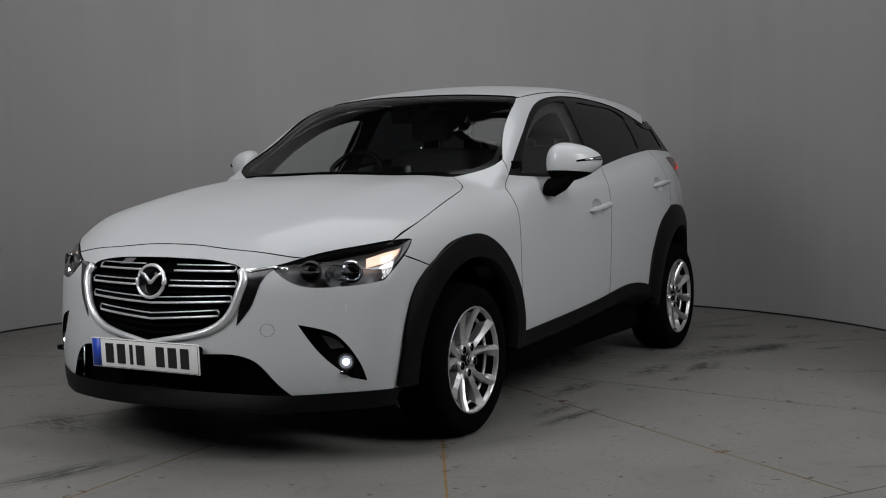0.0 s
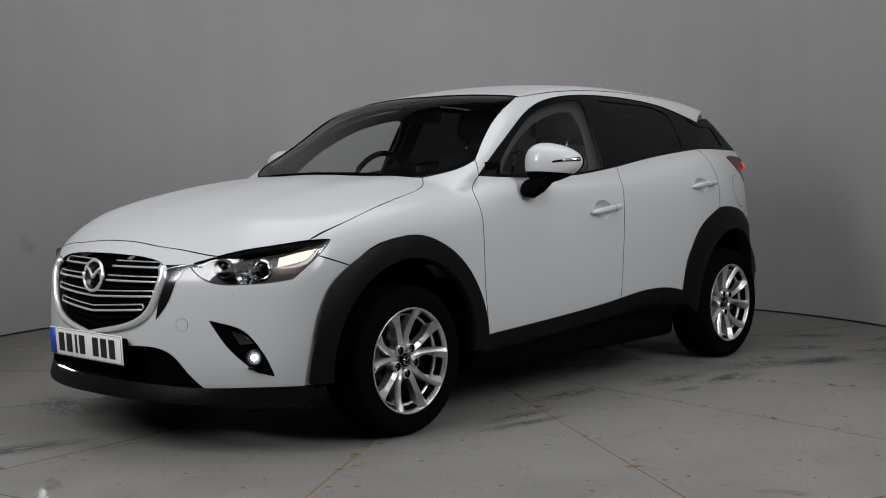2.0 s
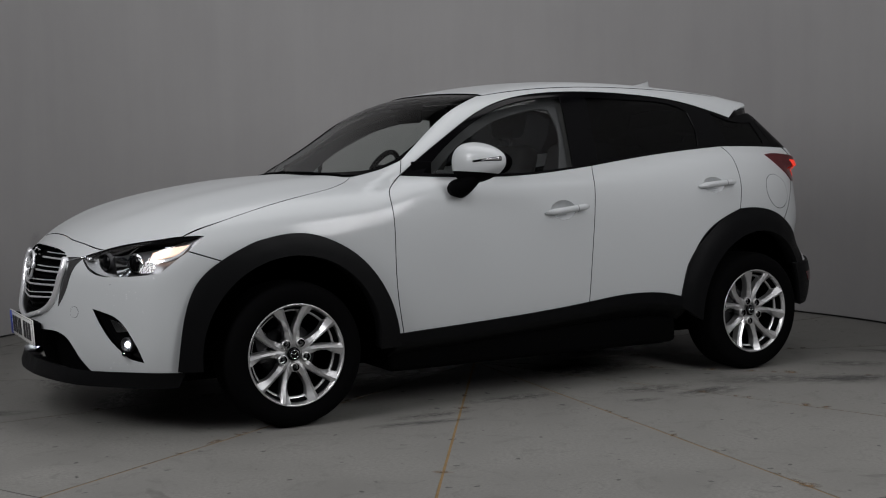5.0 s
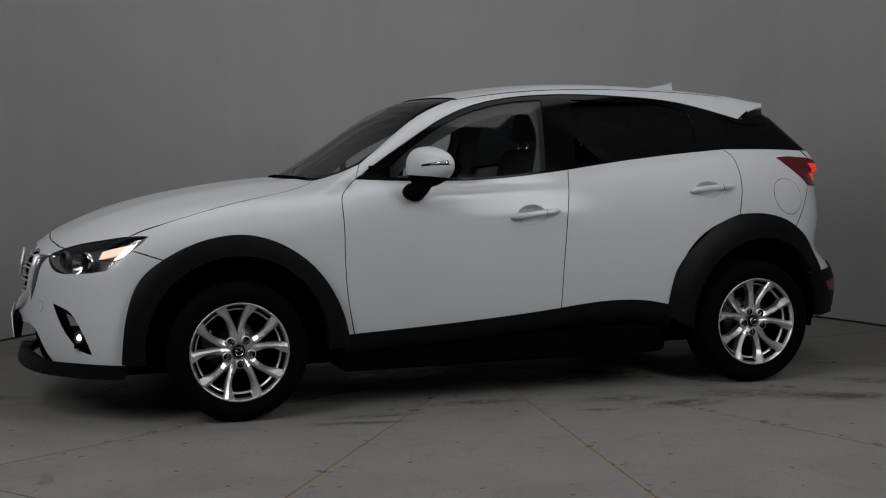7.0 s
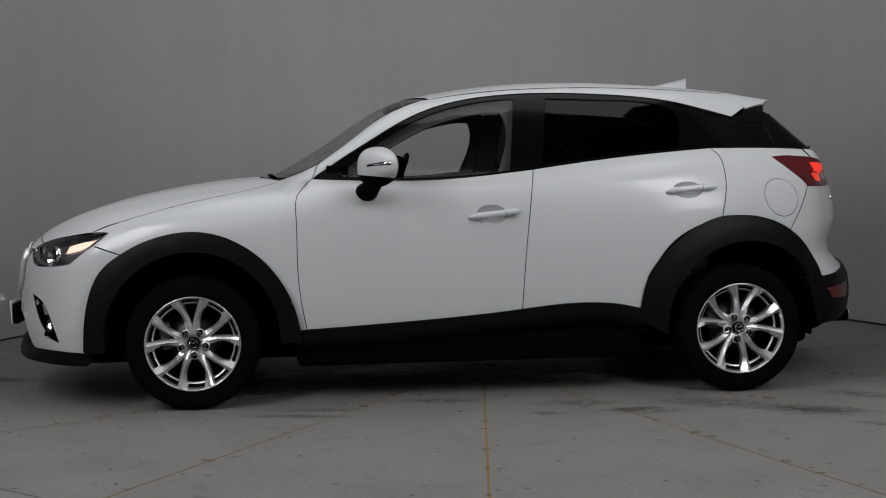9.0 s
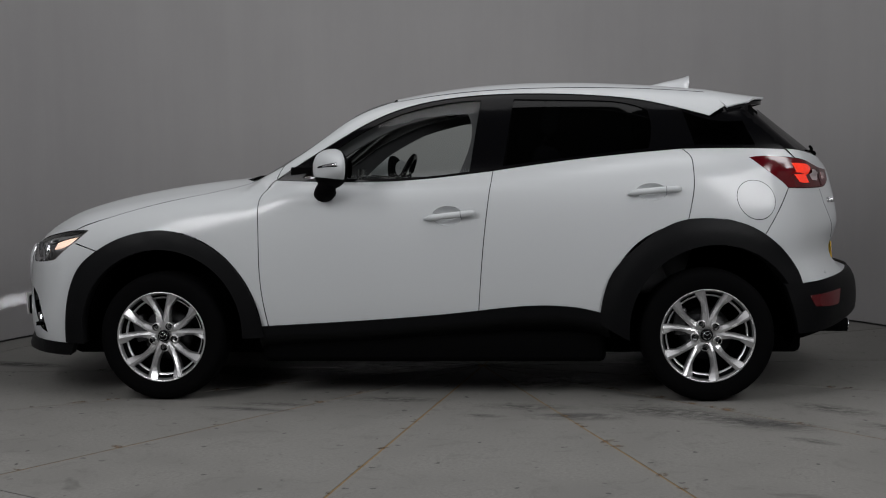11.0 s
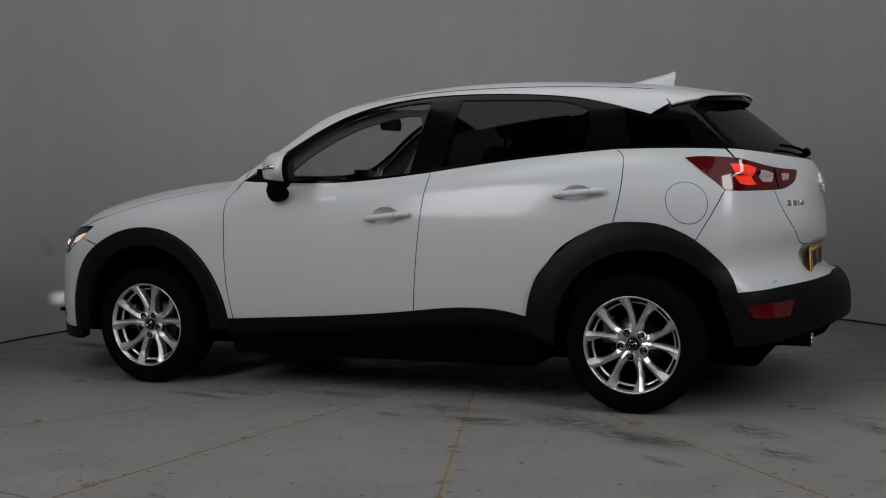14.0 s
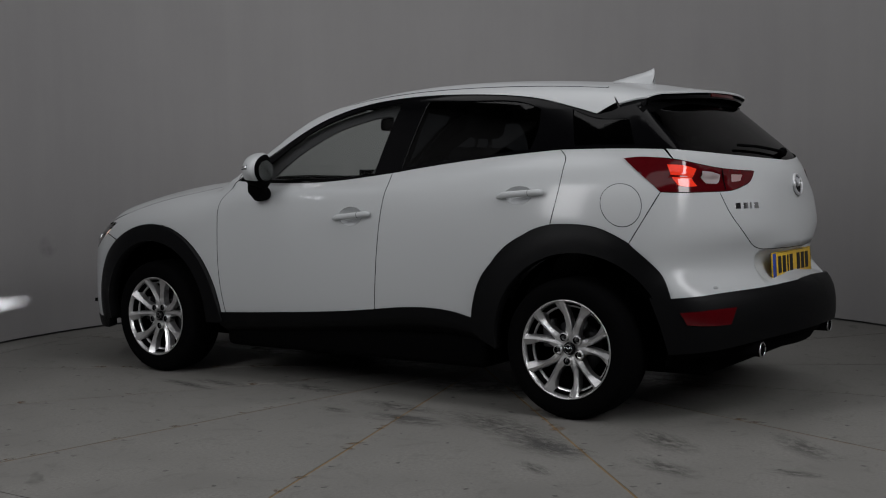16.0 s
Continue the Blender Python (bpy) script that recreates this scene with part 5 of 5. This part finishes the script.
    for s in (1, -1):
        part("cap_stroke", tube([(0, -0.0798, -0.002), (s * 0.006, -0.0798, 0.004), (s * 0.016, -0.0798, 0.009)], 0.0016, 6), CHROME, cap)
    return w


HUB_Z, TRACK, AXLE, WSIZE = 0.302, 0.764, 2.532, 0.964
master = wheel()
master.parent = car
master.matrix_local = pose(0, -TRACK, HUB_Z, 0, -12, 0) @ Matrix.Diagonal((WSIZE, 1, WSIZE, 1))
for m in (pose(AXLE, -TRACK, HUB_Z, 0, 0, 0), pose(0, TRACK, HUB_Z, 0, 0, 180), pose(AXLE, TRACK, HUB_Z, 0, 0, 180)):
    copy_thing(master, m)

# underbody, wheel wells and inner shell
part("floor_pan", box(bmesh.new(), 1.22, 0, 0.24, 3.6, 1.00, 0.14, bevel=0.03), BLACK, car)
# added black box that stops light showing through the intake
part("intake_blocker", box(bmesh.new(), -0.60, 0, 0.31, 0.26, 1.05, 0.20, bevel=0.02), BLACK, car)
part("sill_beam", box(bmesh.new(), 1.27, 0, 0.245, 1.62, 1.58, 0.15, bevel=0.03), BLACK, car)
for x, r in ((0.0, 0.40), (2.55, 0.39)):
    for s in (1, -1):
        bm = bmesh.new()
        pr = [(r * math.cos(radians(a)), r * math.sin(radians(a)) + 0.325) for a in range(-12, 193, 8)]
        a = [bm.verts.new((x + u, s * 0.50, v)) for u, v in pr]
        b = [bm.verts.new((x + u, s * 0.745, v)) for u, v in pr]
        for i in range(len(pr) - 1):
            bm.faces.new((a[i], a[i + 1], b[i + 1], b[i]))
        bm.faces.new(a)
        part("wheel_well", bm, BLACK, car)
panel("inner_shell", "slant", [[(0.46, 0.15), (1.56, 0.15), (2.46, 0.27)], [(2.46, 0.27), (2.75, 0.25)], [(2.75, 0.25), (2.75, 0.03)], [(2.75, 0.03), (2.46, 0.03), (2.25, -0.04), (2.10, -0.15), (2.0, -0.32)], [(2.0, -0.32), (0.53, -0.37)], [(0.53, -0.37), (0.44, -0.18), (0.2, -0.03), (-0.2, -0.01)], [(-0.2, -0.01), (0.46, 0.15)]], BLACK, car, off=-0.055, rim=0, gap=0, step=0.06)
panel("engine_bay", "top", [[(-0.70, 0.0), (-0.62, -0.45), (-0.35, -0.68)], [(-0.35, -0.68), (0.32, -0.70)], [(0.32, -0.70), (0.32, 0.0)], [(0.32, 0.0), (-0.70, 0.0)]], BLACK, car, off=-0.05, rim=0, gap=0, sides="half", step=0.08)
panel("nose_liner", "front", [[(0.0, 0.78), (0.5, 0.73), (0.95, 0.73)], [(0.95, 0.73), (0.85, 0.26)], [(0.85, 0.26), (0.0, 0.24)], [(0.0, 0.24), (0.0, 0.78)]], BLACK, car, off=-0.085, rim=0, gap=0, sides="half", step=0.05)
panel("tail_liner", "rear", [[(0.0, 1.08), (0.9, 1.12)], [(0.9, 1.12), (1.05, 0.75), (0.93, 0.40)], [(0.93, 0.40), (0.0, 0.30)], [(0.0, 0.30), (0.0, 1.08)]], BLACK, car, off=-0.04, rim=0, gap=0, sides="half", step=0.05)

# cabin
panel("headliner", "top", [[(1.03, 0.0), (1.06, -0.22), (1.13, -0.51)], [(1.13, -0.51), (2.55, -0.49)], [(2.55, -0.49), (2.55, 0.0)], [(2.55, 0.0), (1.03, 0.0)]], TRIM, car, off=-0.03, rim=0, gap=0, sides="half", step=0.08)
panel("pillar_trim", "slant", [[(0.60, 0.285), (0.717, 0.393), (0.859, 0.494), (0.971, 0.553), (1.085, 0.612)], [(1.085, 0.612), (1.25, 0.575)], [(1.25, 0.575), (1.128, 0.535), (1.013, 0.482), (0.842, 0.382), (0.60, 0.23)], [(0.60, 0.23), (0.60, 0.285)]], LIGHTTRIM, car, off=-0.028, rim=0.01, gap=0, label="light grey pillar trim")
panel("centre_pillar_trim", "slant", [[(1.50, 0.585), (1.66, 0.585)], [(1.66, 0.585), (1.62, 0.2)], [(1.62, 0.2), (1.46, 0.2)], [(1.46, 0.2), (1.50, 0.585)]], LIGHTTRIM, car, off=-0.035, rim=0, gap=0)
panel("window_trim", "slant", [[(0.56, 0.17), (0.66, 0.29), (0.837, 0.39), (1.006, 0.49), (1.120, 0.543), (1.263, 0.586), (1.404, 0.608), (1.53, 0.61)], [(1.53, 0.61), (1.49, 0.15)], [(1.49, 0.15), (0.56, 0.17)]], TRIM, car, off=-0.045, rim=0.012, gap=0, step=0.05,
      holes=[[[(0.75, 0.215), (0.86, 0.310), (1.006, 0.398), (1.120, 0.452), (1.263, 0.496), (1.404, 0.518), (1.44, 0.512)], [(1.44, 0.512), (1.455, 0.47), (1.405, 0.205)], [(1.405, 0.205), (1.2, 0.188), (0.95, 0.190), (0.75, 0.215)]]], label="dark grey trim round the window")
dash = bmesh.new()
prof = [(0.36, 0.90), (0.40, 1.005), (0.52, 1.020), (0.70, 1.015), (0.82, 0.985), (0.88, 0.93), (0.86, 0.80), (0.80, 0.60)]
rowsd = [[dash.verts.new((x + 0.10 * (y / 0.7) ** 2, y, z - 0.012 * (y / 0.7) ** 2)) for x, z in prof] for y in [-0.70 + 0.1 * i for i in range(15)]]
for a, b in zip(rowsd, rowsd[1:]):
    for i in range(len(prof) - 1):
        dash.faces.new((a[i], a[i + 1], b[i + 1], b[i]))
bmesh.ops.recalc_face_normals(dash, faces=dash.faces)
dashboard = part("dashboard", dash, TRIM, car, "dark grey dashboard")
part("instrument_hood", box(bmesh.new(), 0.84, 0.36, 1.005, 0.16, 0.34, 0.07, bevel=0.03), BLACK, dashboard)
part("display", box(bmesh.new(), 0.83, 0.0, 1.03, 0.02, 0.20, 0.10, bevel=0.006), GLOSSBLACK, dashboard)
wheel_at = Matrix.Translation((1.00, 0.36, 0.985)) @ Matrix.Rotation(radians(24), 4, "Y")
steer = part("steering_wheel", tube([(0, 0.178 * math.cos(q), 0.178 * math.sin(q)) for q in [2 * math.pi * i / 40 for i in range(40)]], 0.015, 8, closed=True), GLOSSBLACK, car, "black steering wheel")
steer.matrix_local = wheel_at
part("steering_hub", box(bmesh.new(), -0.02, 0, -0.01, 0.05, 0.13, 0.11, bevel=0.02), BLACK, steer)
for q in (0, 180, 250, 290):
    part("steering_spoke", tube([(0, 0.05 * math.cos(radians(q)), 0.05 * math.sin(radians(q))), (0, 0.17 * math.cos(radians(q)), 0.17 * math.sin(radians(q)))], 0.013, 6), BLACK, steer)


def seat(x, y, w=0.50):
    e = empty("seat", car, pose(x, y, 0))
    tagged(e, "dark cloth seat with headrest")
    part("cushion", box(bmesh.new(), 0, 0, 0.55, 0.52, w, 0.16, bevel=0.05, seg=3), CLOTH, e)
    part("backrest", box(bmesh.new(), 0, 0, 0.32, 0.14, w, 0.66, Matrix.Translation((0.26, 0, 0.55)) @ Matrix.Rotation(radians(17), 4, "Y"), bevel=0.055, seg=3), CLOTH, e)
    part("headrest", box(bmesh.new(), 0, 0, 0.78, 0.10, 0.26, 0.18, Matrix.Translation((0.26, 0, 0.55)) @ Matrix.Rotation(radians(14), 4, "Y"), bevel=0.045, seg=3), CLOTH, e)
    for s in (1, -1):
        part("headrest_post", tube([(0.40, s * 0.06, 1.10), (0.445, s * 0.06, 1.28)], 0.007, 6), CHROME, e)


for y in (-0.36, 0.36):
    seat(1.38, y)
    seat(2.12, y, 0.56)
rv = part("rear_view_mirror", box(bmesh.new(), 1.00, 0.0, 1.320, 0.03, 0.24, 0.065, bevel=0.018), BLACK, car, "black rear-view mirror")
part("mirror_stem", tube([(0.995, 0, 1.33), (0.985, 0, 1.375)], 0.012, 6), BLACK, rv)
part("sensor_housing", box(bmesh.new(), 0.985, 0.0, 1.372, 0.12, 0.16, 0.03, bevel=0.01), BLACK, rv)


def motions():
    """The turntable carries the car round."""
    walk(turntable, [(t, pose(0, 0, 0, 0, 0, a)) for t, a in TURN_ROWS])
    walk(car, [(t, pose(0, 0, 0, 0, 0, a) @ CAR_AT) for t, a in TURN_ROWS])


motions()
